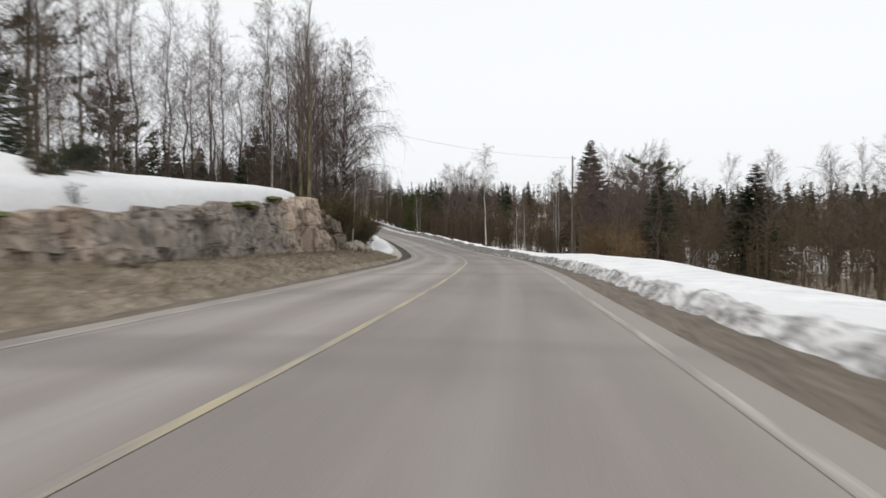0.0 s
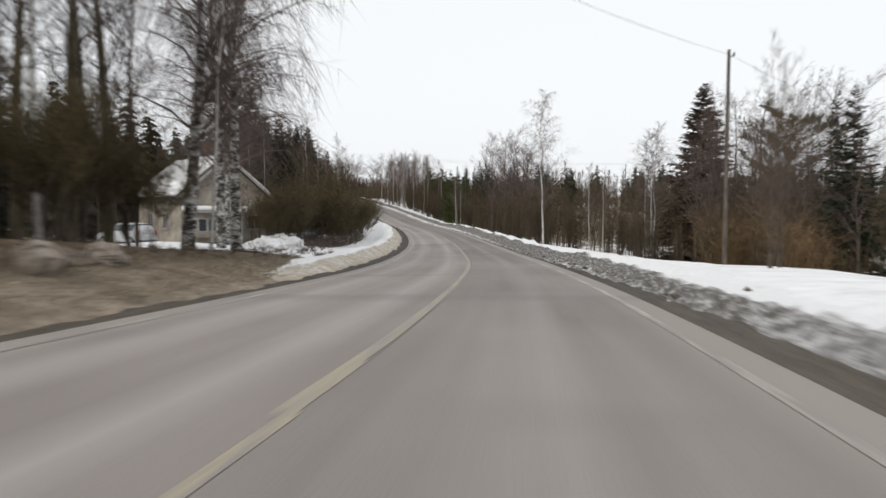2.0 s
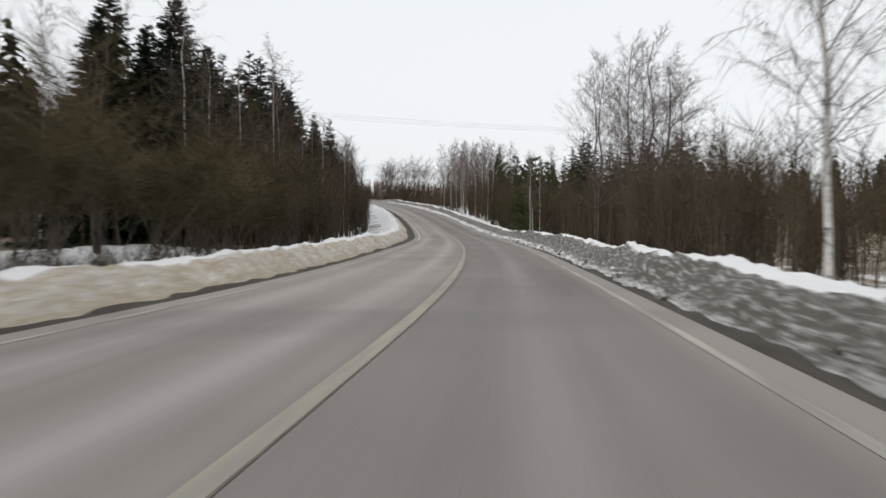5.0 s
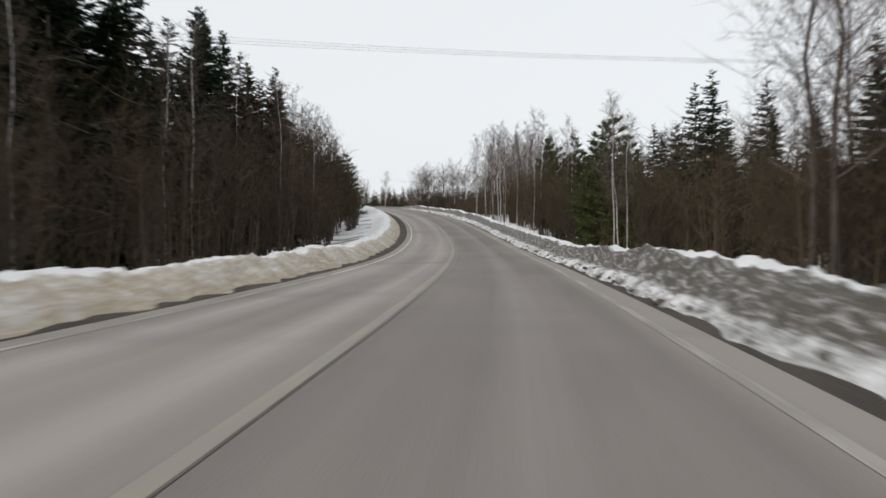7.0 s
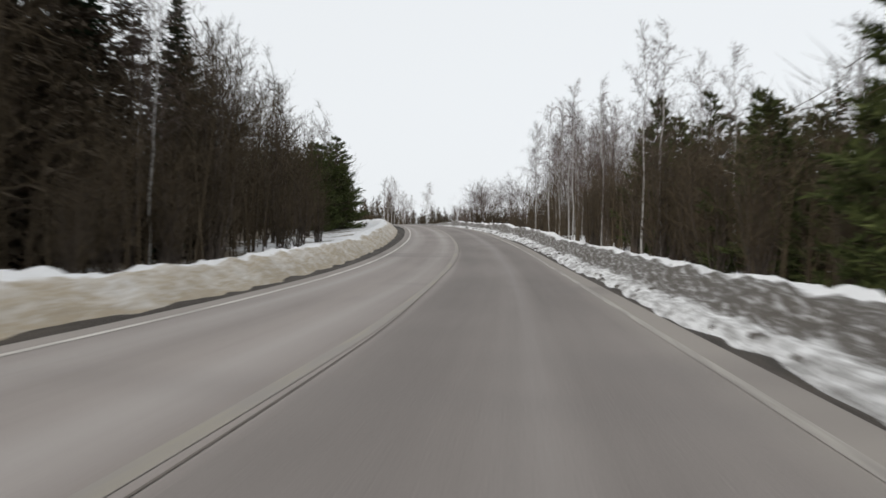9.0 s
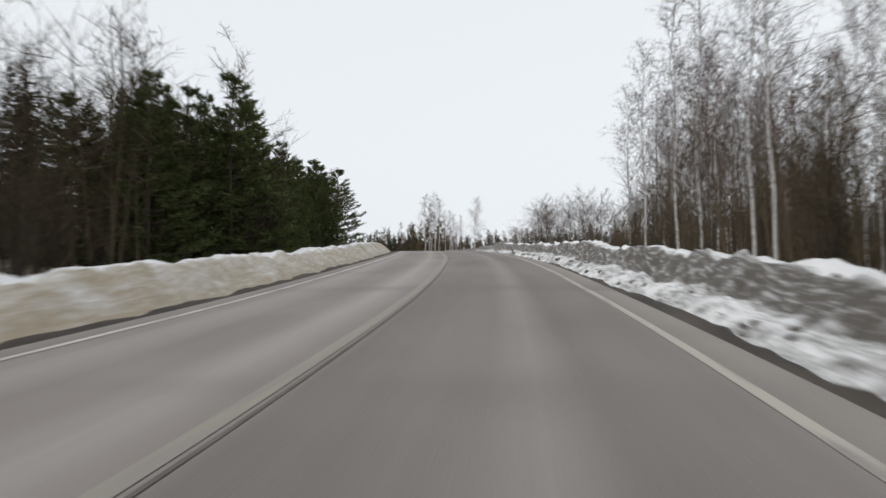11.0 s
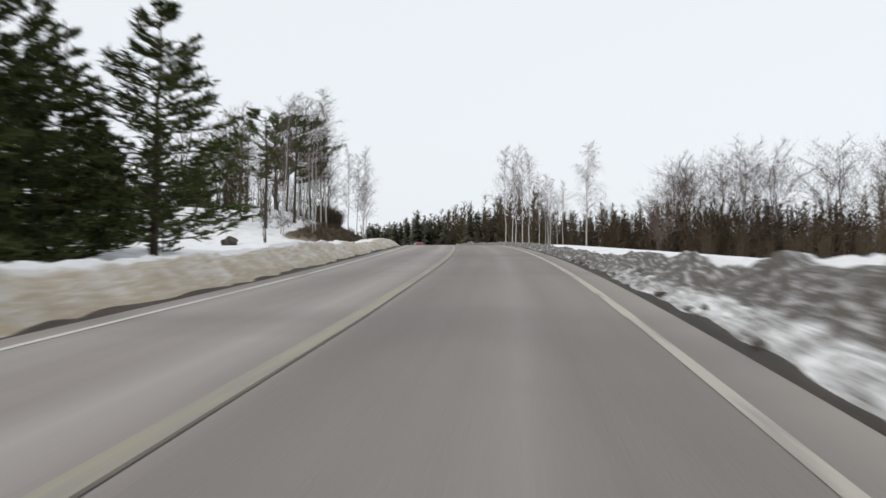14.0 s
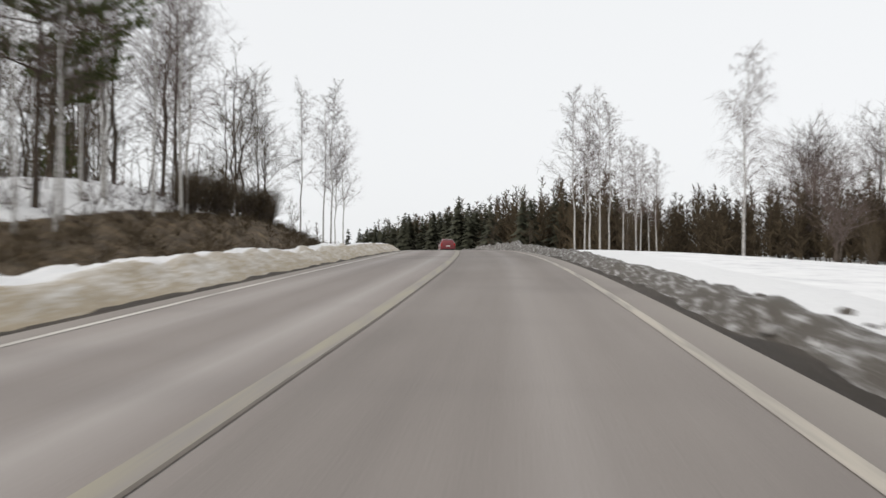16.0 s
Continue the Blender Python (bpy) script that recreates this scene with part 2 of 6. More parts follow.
def asphalt():
    n = Nodes("worn_asphalt", roughness=0.85, specular=0.25)
    plan = n.coords("plan")
    sep = n.t.nodes.new("ShaderNodeSeparateXYZ")
    n.link(plan, sep.inputs[0])
    q = sep.outputs["Y"]
    long = n.noise(1.0, 4, n.stretch(plan, (0.05, 1.1, 1)))
    patch = n.noise(1.0, 3, n.stretch(plan, (0.12, 0.25, 1)))
    grain = n.noise(60, 3, plan)
    base = n.ramp(long, (0.34, (0.209, 0.182, 0.166)), (0.66, (0.350, 0.310, 0.284)))
    base = n.mix(0.5, base, n.ramp(patch, (0.38, (0.215, 0.188, 0.174)), (0.62, (0.336, 0.300, 0.278))))
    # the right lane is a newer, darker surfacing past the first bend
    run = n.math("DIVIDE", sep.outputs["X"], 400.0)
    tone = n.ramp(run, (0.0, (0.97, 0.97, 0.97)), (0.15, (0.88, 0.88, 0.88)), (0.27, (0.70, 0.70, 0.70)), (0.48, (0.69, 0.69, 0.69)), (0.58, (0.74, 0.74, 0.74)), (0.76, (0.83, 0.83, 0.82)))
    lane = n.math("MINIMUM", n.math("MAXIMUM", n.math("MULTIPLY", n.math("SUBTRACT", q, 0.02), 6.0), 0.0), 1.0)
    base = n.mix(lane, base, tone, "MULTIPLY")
    # pale dusty tracks where the wheels run
    total = None
    for centre, sharp, gain in ((1.80, 2.6, 0.45), (-0.75, 2.0, 1.0), (-2.45, 1.7, 1.0)):
        d = n.math("ABSOLUTE", n.math("SUBTRACT", q, centre))
        w = n.math("MULTIPLY", n.math("MAXIMUM", n.math("SUBTRACT", 1.0, n.math("MULTIPLY", d, sharp)), 0.0), gain)
        total = w if total is None else n.math("ADD", total, w)
    track = n.math("MULTIPLY", total, n.math("MULTIPLY", n.noise(1.0, 3, n.stretch(plan, (0.04, 2.0, 1))), 1.35))
    base = n.mix(track, base, (0.430, 0.396, 0.374))
    # sand and salt dust along the edges
    rim = n.math("MINIMUM", n.math("MULTIPLY", n.math("MAXIMUM", n.math("SUBTRACT", n.math("ABSOLUTE", q), 3.05), 0.0), 1.5), 0.75)
    base = n.mix(rim, base, (0.345, 0.315, 0.278))
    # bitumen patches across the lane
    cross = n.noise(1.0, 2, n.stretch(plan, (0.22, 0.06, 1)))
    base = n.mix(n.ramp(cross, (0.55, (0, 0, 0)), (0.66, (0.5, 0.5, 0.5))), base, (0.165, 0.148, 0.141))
    base = n.mix(0.25, base, n.ramp(grain, (0.35, (0.120, 0.109, 0.103)), (0.65, (0.36, 0.33, 0.31))))
    n.colour(base).bump(grain, 0.35, 0.006)
    return n.mat


def line_paint(name, colour, wear):
    n = Nodes(name, roughness=0.7)
    plan = n.coords("plan")
    worn = n.noise(1.0, 5, n.stretch(plan, (0.5, 6.0, 1)))
    n.colour(n.mix(n.ramp(worn, (wear - 0.12, (0, 0, 0)), (wear + 0.12, (1, 1, 1))), colour, (0.27, 0.247, 0.225)))
    n.bump(n.noise(40, 2, plan), 0.2, 0.004)
    return n.mat


def snow(name, dirt_colour, dirt_amount, blotch=1.0):
    """Spring snow; the layer 'cover' says how dirty it is."""
    n = Nodes(name, roughness=0.65, specular=0.3)
    n.b.inputs["Subsurface Weight"].default_value = 0.0
    co = n.coords()
    big, fine = n.noise(0.7, 7, co, 0.68), n.noise(6.5, 7, co, 0.72)
    clean = n.ramp(fine, (0.3, (0.76, 0.76, 0.765)), (0.7, (0.89, 0.89, 0.89)))
    dirt = n.mix(fine, tuple(c * 0.55 for c in dirt_colour), tuple(min(c * 1.35, 0.7) for c in dirt_colour))
    streak = n.noise(1.0, 8, n.stretch(n.coords("plan"), (1.3, 6.5, 1)), 0.74)
    amount = n.math("ADD", n.math("MULTIPLY", n.attribute("cover"), dirt_amount), n.math("MULTIPLY", n.math("SUBTRACT", streak, 0.5), 2.0 * blotch))
    amount = n.math("ADD", amount, n.math("ADD", n.math("MULTIPLY", n.math("SUBTRACT", big, 0.5), 1.6 * blotch), n.math("MULTIPLY", n.math("SUBTRACT", fine, 0.5), 0.9 * blotch)))
    fac = n.ramp(amount, (0.18, (0.03, 0.03, 0.03)), (0.45, (0.55, 0.55, 0.55)), (0.80, (1, 1, 1)))
    # thin layers of cleaner snow that show through the dirt
    layers = n.noise(1.0, 7, n.stretch(n.coords("plan"), (1.9, 11.0, 1)), 0.7)
    fac = n.math("MULTIPLY", fac, n.math("SUBTRACT", 1.0, n.ramp(layers, (0.50, (0, 0, 0)), (0.62, (0.45 * blotch ** 3, 0.45 * blotch ** 3, 0.45 * blotch ** 3)))))
    n.colour(n.mix(fac, clean, dirt))
    n.bump(n.math("ADD", n.math("MULTIPLY", big, 2.0), n.math("ADD", fine, layers)), 0.55, 0.05)
    return n.mat


def ground_cover():
    """Snow over brown grass and leaf litter; the layer 'cover' says how bare it is."""
    n = Nodes("snow_and_litter", roughness=0.75, specular=0.2)
    co = n.coords()
    big, fine, grass = n.noise(0.35, 6, co, 0.6), n.noise(5, 5, co, 0.65), n.noise(1.0, 5, n.stretch(co, (9, 9, 2)))
    clean = n.ramp(n.noise(0.9, 8, co, 0.72), (0.34, (0.66, 0.66, 0.67)), (0.48, (0.82, 0.82, 0.825)), (0.66, (0.90, 0.90, 0.90)))
    litter = n.ramp(grass, (0.25, (0.075, 0.058, 0.042)), (0.5, (0.275, 0.224, 0.166)), (0.75, (0.50, 0.43, 0.335)))
    litter = n.mix(n.ramp(n.noise(0.8, 5, co, 0.7), (0.42, (0, 0, 0)), (0.60, (0.65, 0.65, 0.65))), litter, (0.11, 0.086, 0.058))
    turf = n.ramp(n.noise(1.6, 6, co, 0.7), (0.3, (0.030, 0.022, 0.014)), (0.55, (0.105, 0.072, 0.042)), (0.75, (0.24, 0.175, 0.10)))
    litter = n.mix(n.attribute("turf"), litter, turf)
    amount = n.math("ADD", n.attribute("cover"), n.math("ADD", n.math("MULTIPLY", n.math("SUBTRACT", big, 0.5), 1.3), n.math("MULTIPLY", n.math("SUBTRACT", fine, 0.5), 0.7)))
    n.colour(n.mix(n.ramp(amount, (0.44, (0, 0, 0)), (0.56, (1, 1, 1))), clean, litter))
    n.bump(n.math("ADD", n.math("MULTIPLY", big, 1.5), n.math("ADD", fine, grass)), 0.6, 0.06)
    return n.mat


def gravel():
    n = Nodes("wet_gravel", roughness=0.8, specular=0.35)
    plan = n.coords("plan")
    g, s_ = n.noise(22, 5, plan, 0.7), n.noise(1.0, 4, n.stretch(plan, (0.4, 2.5, 1)))
    c = n.ramp(g, (0.3, (0.012, 0.010, 0.008)), (0.7, (0.066, 0.053, 0.042)))
    c = n.mix(n.ramp(s_, (0.4, (0, 0, 0)), (0.7, (0.55, 0.55, 0.55))), c, (0.115, 0.094, 0.075))
    sep = n.t.nodes.new("ShaderNodeSeparateXYZ")
    n.link(plan, sep.inputs[0])
    sandy = n.ramp(n.math("DIVIDE", sep.outputs["X"], 100.0), (0.22, (0.85, 0.85, 0.85)), (0.62, (0, 0, 0)))
    n.colour(n.mix(sandy, c, n.ramp(n.noise(1.0, 5, n.stretch(plan, (0.7, 5.0, 1)), 0.7), (0.3, (0.085, 0.067, 0.050)), (0.7, (0.26, 0.215, 0.165)))))
    n.bump(g, 0.8, 0.03)
    return n.mat


def rock():
    n = Nodes("pink_granite", roughness=0.85, specular=0.2)
    co = n.coords()
    v, big, fine = n.noise(1.1, 6, co, 0.65), n.noise(0.42, 3, co), n.noise(14, 5, co, 0.7)
    c = n.ramp(v, (0.30, (0.13, 0.10, 0.078)), (0.38, (0.55, 0.425, 0.325)), (0.58, (0.74, 0.60, 0.475)), (0.8, (0.80, 0.69, 0.57)))
    tone = n.math("ADD", n.attribute("cover"), n.math("MULTIPLY", n.math("SUBTRACT", big, 0.5), 1.6))
    dull = n.ramp(v, (0.3, (0.20, 0.182, 0.16)), (0.55, (0.43, 0.395, 0.35)), (0.8, (0.58, 0.50, 0.43)))
    c = n.mix(n.ramp(tone, (0.38, (0, 0, 0)), (0.62, (0.92, 0.92, 0.92))), c, dull)
    earth = n.math("ADD", n.attribute("earth"), n.math("MULTIPLY", n.math("SUBTRACT", v, 0.5), 1.8))
    c = n.mix(n.ramp(earth, (0.35, (0, 0, 0)), (0.55, (0.9, 0.9, 0.9))), c, n.ramp(fine, (0.3, (0.055, 0.042, 0.028)), (0.7, (0.20, 0.155, 0.10))))
    c = n.mix(0.25, c, n.ramp(fine, (0.3, (0.20, 0.165, 0.14)), (0.7, (0.66, 0.56, 0.48))))
    stain = n.noise(1.0, 4, n.stretch(co, (2.2, 2.2, 0.35)), 0.6)
    c = n.mix(n.ramp(stain, (0.52, (0, 0, 0)), (0.68, (0.55, 0.55, 0.55))), c, (0.16, 0.135, 0.11))
    cell = n.node("ShaderNodeTexVoronoi", Scale=1.0)
    cell.feature = "DISTANCE_TO_EDGE"
    warped = n.t.nodes.new("ShaderNodeVectorMath")
    warped.operation = "ADD"
    n.link(n.stretch(co, (1.5, 1.5, 0.8)), warped.inputs[0])
    n.link(n.ramp(n.noise(1.4, 4, co), (0.3, (0, 0, 0)), (0.7, (0.9, 0.5, 0.7))), warped.inputs[1])
    n.link(warped.outputs[0], cell.inputs["Vector"])
    crack = n.ramp(cell.outputs["Distance"], (0.0, (0.30, 0.28, 0.26)), (0.05, (0.85, 0.84, 0.83)), (0.09, (1, 1, 1)))
    c = n.mix(0.7, c, crack, "MULTIPLY")
    n.colour(c).bump(n.math("ADD", n.math("ADD", n.math("MULTIPLY", v, 2.0), fine), crack), 1.0, 0.12)
    return n.mat


def bark(name, low, high, scale=6.0, squeeze=(1, 1, 0.25)):
    n = Nodes(name, roughness=0.9, specular=0.15)
    f = n.noise(scale, 5, n.stretch(n.coords(), squeeze), 0.65)
    n.colour(n.ramp(f, (0.32, low), (0.68, high))).bump(f, 0.7, 0.03)
    return n.mat


def birch_bark(name="birch_bark", dark=0.36):
    n = Nodes(name, roughness=0.8, specular=0.2)
    co = n.coords()
    ring = n.noise(2.2, 6, n.stretch(co, (1, 1, 2.2)), 0.75)
    c = n.ramp(ring, (dark, (0.04, 0.035, 0.03)), (dark + 0.10, (0.40, 0.385, 0.365)), (0.7, (0.58, 0.565, 0.545)))
    n.colour(c).bump(ring, 0.4, 0.02)
    return n.mat


def foliage(name, low, high, rough=0.8):
    n = Nodes(name, roughness=rough, specular=0.15)
    c = n.mix(n.island(), low, high)
    n.colour(n.mix(n.math("MULTIPLY", n.random(), 0.45), c, tuple(v * 0.55 for v in low)))
    return n.mat


def plain(name, base, roughness=0.6, metallic=0.0, specular=0.4, spread=0.25, scale=5.0):
    n = Nodes(name, base, roughness, metallic, specular)
    f = n.noise(scale, 4)
    n.colour(n.ramp(f, (0.3, tuple(v * (1 - spread) for v in base)), (0.7, tuple(min(1.0, v * (1 + spread)) for v in base))))
    return n.mat


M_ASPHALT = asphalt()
M_WHITE = line_paint("white_line_paint", (0.42, 0.39, 0.35), 0.47)
M_YELLOW = line_paint("yellow_line_paint", (0.45, 0.39, 0.255), 0.50)
M_SEAM = plain("bitumen_seam", (0.13, 0.112, 0.095), 0.8)
M_GRAVEL = gravel()
M_GROUND = ground_cover()
M_BANK_L = snow("sandy_snow", (0.40, 0.332, 0.238), 0.74, 0.75)
M_BANK_R = snow("grey_dirty_snow", (0.100, 0.087, 0.073), 0.72)
M_SNOW = snow("clean_snow", (0.5, 0.48, 0.45), 0.1, 0.15)
M_HEAP = snow("old_heaped_snow", (0.30, 0.28, 0.25), 0.3, 0.7)
M_ROCK = rock()
M_DARKROCK = bark("dark_mossy_rock", (0.030, 0.026, 0.022), (0.12, 0.105, 0.09), 3.0, (1, 1, 1))
M_BIRCH = birch_bark()
M_OLDBIRCH = birch_bark("old_birch_bark", 0.46)
M_BARK = bark("grey_brown_bark", (0.03, 0.024, 0.02), (0.14, 0.115, 0.095))
M_PINEBARK = bark("pine_bark", (0.030, 0.024, 0.020), (0.105, 0.080, 0.062))
M_OLIVE = bark("olive_aspen_bark", (0.050, 0.044, 0.026), (0.19, 0.165, 0.105))
M_TWIG = foliage("birch_twigs", (0.082, 0.062, 0.055), (0.215, 0.168, 0.152))
M_TWIG_BROWN = foliage("alder_twigs", (0.054, 0.041, 0.026), (0.130, 0.099, 0.063))
M_WILLOW = foliage("willow_shoots", (0.054, 0.043, 0.022), (0.134, 0.105, 0.058))
M_ORANGE = foliage("orange_willow_shoots", (0.135, 0.092, 0.050), (0.25, 0.172, 0.095))
M_SPRUCE = foliage("spruce_needles", (0.013, 0.024, 0.014), (0.042, 0.062, 0.032))
M_PINE = foliage("pine_needles", (0.040, 0.053, 0.016), (0.110, 0.126, 0.044))
M_DULL = foliage("dull_spruce_needles", (0.052, 0.041, 0.028), (0.118, 0.092, 0.066))
M_OLDSPRUCE = foliage("brownish_old_spruce_needles", (0.085, 0.066, 0.047), (0.185, 0.145, 0.105))
# needles of the distant spruces: haze put into the colour as a paler tone
M_FARSPRUCE = foliage("haze_lightened_spruce_needles", (0.056, 0.058, 0.040), (0.105, 0.106, 0.072))
M_MOSS = plain("moss", (0.09, 0.10, 0.025), 0.95, spread=0.5)
M_GRASS = foliage("dry_grass", (0.17, 0.138, 0.098), (0.37, 0.315, 0.235))

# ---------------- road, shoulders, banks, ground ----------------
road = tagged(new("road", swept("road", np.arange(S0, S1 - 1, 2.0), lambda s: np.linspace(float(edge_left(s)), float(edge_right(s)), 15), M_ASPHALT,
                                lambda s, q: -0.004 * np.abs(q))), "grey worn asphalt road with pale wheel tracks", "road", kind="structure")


def stripe(name, material, q0, q1, a, b, label, lift=0.005, wobble=0.0, axis=None):
    f = lambda s: np.array([q0, q1]) + wobble * float(rough(s, 3.0, 14.0)) + (float(axis(s)) if axis else 0.0)
    me = swept(name, np.arange(a, b + 0.5, 1.0), f, material, lambda s, q: -0.004 * np.abs(q) + lift)
    return tagged(new(name, me), label, "road marking", kind="structure")


stripe("road_marking_edge_right", M_WHITE, -0.06, 0.06, -60, 205, "worn white line along the road's edge", axis=line_right)
M_WHITE_FRESH = line_paint("white_line_paint_fresher", (0.44, 0.405, 0.355), 0.54)
stripe("road_marking_edge_right_ahead", M_WHITE_FRESH, -0.055, 0.055, 205, 262, "white line along the road's edge", axis=line_right)
stripe("road_marking_edge_right_far", line_paint("sandy_line_paint", (0.455, 0.413, 0.352), 0.54), -0.07, 0.06, 262, 560, "broad sandy white line along the road's edge", axis=line_right)
stripe("road_marking_edge_left", M_WHITE, -0.06, 0.06, -60, 150, "worn white line along the road's edge", axis=line_left)
stripe("road_marking_edge_left_ahead", line_paint("white_line_paint_clean", (0.60, 0.57, 0.52), 0.60), -0.05, 0.05, 150, 560, "thin clean white line along the road's edge", axis=line_left)
stripe("road_marking_centre", M_YELLOW, -0.06, 0.05, -60, 42, "faded yellow centre line on the asphalt", axis=lambda s: tab(s, (0, 0.0), (30, 0.05), (45, 0.2)))
drift = lambda s: tab(s, (0, 0.0), (30, 0.05), (45, 0.2), (80, 0.22), (105, 0.32), (128, 0.27), (136, 0.16), (145, 0.02), (155, -0.04), (166, -0.05), (174, 0.0), (186, -0.10), (205, 0.0))
stripe("road_marking_centre_worn", line_paint("worn_yellow_line_paint", (0.352, 0.316, 0.240), 0.50), -0.15, 0.02, 42, 118, "worn yellow centre line on the asphalt", axis=drift)
stripe("road_marking_centre_faint", line_paint("faint_yellow_line_paint", (0.312, 0.283, 0.226), 0.46), -0.15, 0.0, 118, 246, "nearly worn-off yellow centre line on the asphalt", axis=drift)
stripe("road_marking_centre_dusty", line_paint("dusty_yellow_line_paint", (0.330, 0.299, 0.228), 0.50), -0.19, 0.01, 246, 560, "broad dusty pale yellow centre line on the asphalt", axis=drift)
stripe("asphalt_seam", M_SEAM, 0.03, 0.05, 44, 200, "dark crack along the middle seam of the asphalt", 0.006, 0.10, drift)
stripe("asphalt_seam_open", M_SEAM, 0.022, 0.058, 200, 560, "open dark crack along the middle seam of the asphalt", 0.006, 0.10, drift)

fine = np.arange(-40.0, 420.0, 0.5)


def shoulder(name, q0, q1, label):
    f = lambda s: np.linspace(q0(s), q1(s), 7)
    lift = lambda s, q: -0.085 + rough(s, q, 0.7) * 0.07
    me = swept(name, fine, f, M_GRAVEL, lift)
    return tagged(new(name, me), label, "road shoulder", kind="structure")


shoulder("road_shoulder_right", lambda s: float(edge_right(s)) - 0.1, lambda s: float(foot_right(s)) + 0.7, "dark wet gravel strip beside the asphalt")
shoulder("road_shoulder_left", lambda s: float(foot_left(s)) - 0.5, lambda s: float(edge_left(s)) + 0.1, "dark wet gravel strip beside the asphalt")


def strip(s):
    """Where the steep face begins behind the icy foot, as a share of the bank's width."""
    return tab(s, (60, 0.05), (110, 0.06), (150, 0.11), (210, 0.17), (248, 0.16), (264, 0.12), (276, 0.06), (300, 0.06))


def narrow(s):
    """Where the right bank is only a thin dirty ridge before a smooth field."""
    return np.maximum(1 - step(s, 38, 72), step(s, 267, 281))


def bank(name, material, foot, crest_h, side, stations, width, label):
    """A ploughed bank of old snow: a low icy foot near the road, a steep lumpy face, a long back."""
    u = np.concatenate([np.linspace(0, 0.6, 18), np.linspace(0.66, 1.0, 6)])
    f = lambda s: side * (abs(float(foot(s))) + (0.20 if side > 0 or s < 190 else 0.07) * float(rough(s, 5.0 * side, 3.0)) + u * width)

    def lift(s, q):
        t = np.tile(u, (s.shape[0], 1))
        h = crest_h(s) * (0.92 + (0.45 if side > 0 else 0.35) * (wave(s, 9.0 * side, 4.5) - 0.5))
        shift = 0.07 * rough(s, 40.0, 2.2, 2)
        if side > 0:
            thin = narrow(s)
            prof = 0.20 * step(t, 0.0, 0.06) + 0.80 * step(t + shift, strip(s), strip(s) + 0.14)
            prof = prof * (1 - thin) + thin * step(t + shift * 0.3, 0.0, 0.09) * (1 - 0.8 * step(t, 0.11, 0.24))
        else:
            prof = step(t + shift * 0.6, 0.02, 0.30)
        prof = prof * (1 - step(t, 0.46, 0.9))
        base = height(s, q) * step(t, 0.35, 1.0) - 0.12 * (1 - step(t, 0, 0.1))
        base = np.where(t < 0.3, -0.12 * (1 - step(t, 0, 0.1)), base)
        lumps = rough(s * 0.8, q * 1.7, 0.85, 3) * 0.24 + np.abs(rough(s, q * 1.3, 0.45, 2)) * 0.18
        # slabs that the plough has pushed over each other
        slant = s * 0.62 + q * side * 0.8 + 1.3 * rough(s, q * 1.4, 2.6, 3)
        tooth = slant - np.floor(slant)
        slab = (tooth ** 1.6 - 0.35) * (0.35 + 1.3 * wave(np.floor(slant) * 3.1, q * 0.9, 1.0))
        lumps = lumps + (0.13 if side > 0 else 0.06) * slab
        body = step(t, 0.03, 0.22) * (1 - step(t, 0.42, 0.75))
        if side > 0:
            body = body * (1 - narrow(s)) + narrow(s) * step(t, 0.0, 0.05) * (1 - step(t, 0.12, 0.22))
        return base + h * prof + lumps * body * (0.28 + 1.1 * crest_h(s)) - 0.10 * step(t, 0.9, 1.0)

    me = swept(name, stations, f, material, lift)
    t = np.tile(u, (len(stations), 1))
    s = np.repeat(np.asarray(stations)[:, None], len(u), 1)
    if side > 0:
        heavy = tab(s, (0, 0.95), (40, 1.0), (75, 1.25), (84, 1.75), (102, 1.75), (114, 1.35), (130, 1.5), (170, 1.5), (220, 1.35), (260, 1.6), (290, 1.3), (310, 1.0))
        dirt = heavy * (tab(s, (60, 0.75), (110, 0.6), (150, 0.42), (248, 0.42), (266, 0.5), (278, 0.8)) + 0.98 * step(t, strip(s) - 0.03, strip(s) + 0.05)) * (1 - step(t, strip(s) + 0.13, strip(s) + 0.24)) - 0.25 * step(t, strip(s) + 0.14, strip(s) + 0.3) - 0.1
        dirt = dirt * (1 - narrow(s)) + narrow(s) * (tab(s, (0, 1.1), (35, 1.3), (60, 1.75), (250, 1.95)) * (1 - step(t, tab(s, (200, 0.09), (280, 0.15)), tab(s, (200, 0.16), (280, 0.24)))) - tab(s, (200, 0.55), (280, 0.35)) - 2.2 * step(t, tab(s, (200, 0.14), (280, 0.22)), tab(s, (200, 0.24), (280, 0.32))))
        dirt = dirt - 0.55 * step(s, 205, 214) * (1 - step(s, 246, 256)) * step(t, strip(s) + 0.06, strip(s) + 0.16)
    else:
        dirt = 1.0 * (1 - step(t, 0.26, 0.36)) + 0.35 * (1 - step(t, 0, 0.12)) - 0.1
    cover_layer(me, dirt)
    return tagged(new(name, me), label, "snow bank", kind="structure")


bank("snow_bank_right", M_BANK_R, foot_right, bank_right, 1, np.arange(-30, 420, 0.25), 4.2, "grey dirty ploughed snow bank along the road")
bank("snow_bank_left", M_BANK_L, foot_left, bank_left, -1, np.arange(52, 420, 0.25), 3.4, "sandy brown ploughed snow bank along the road")


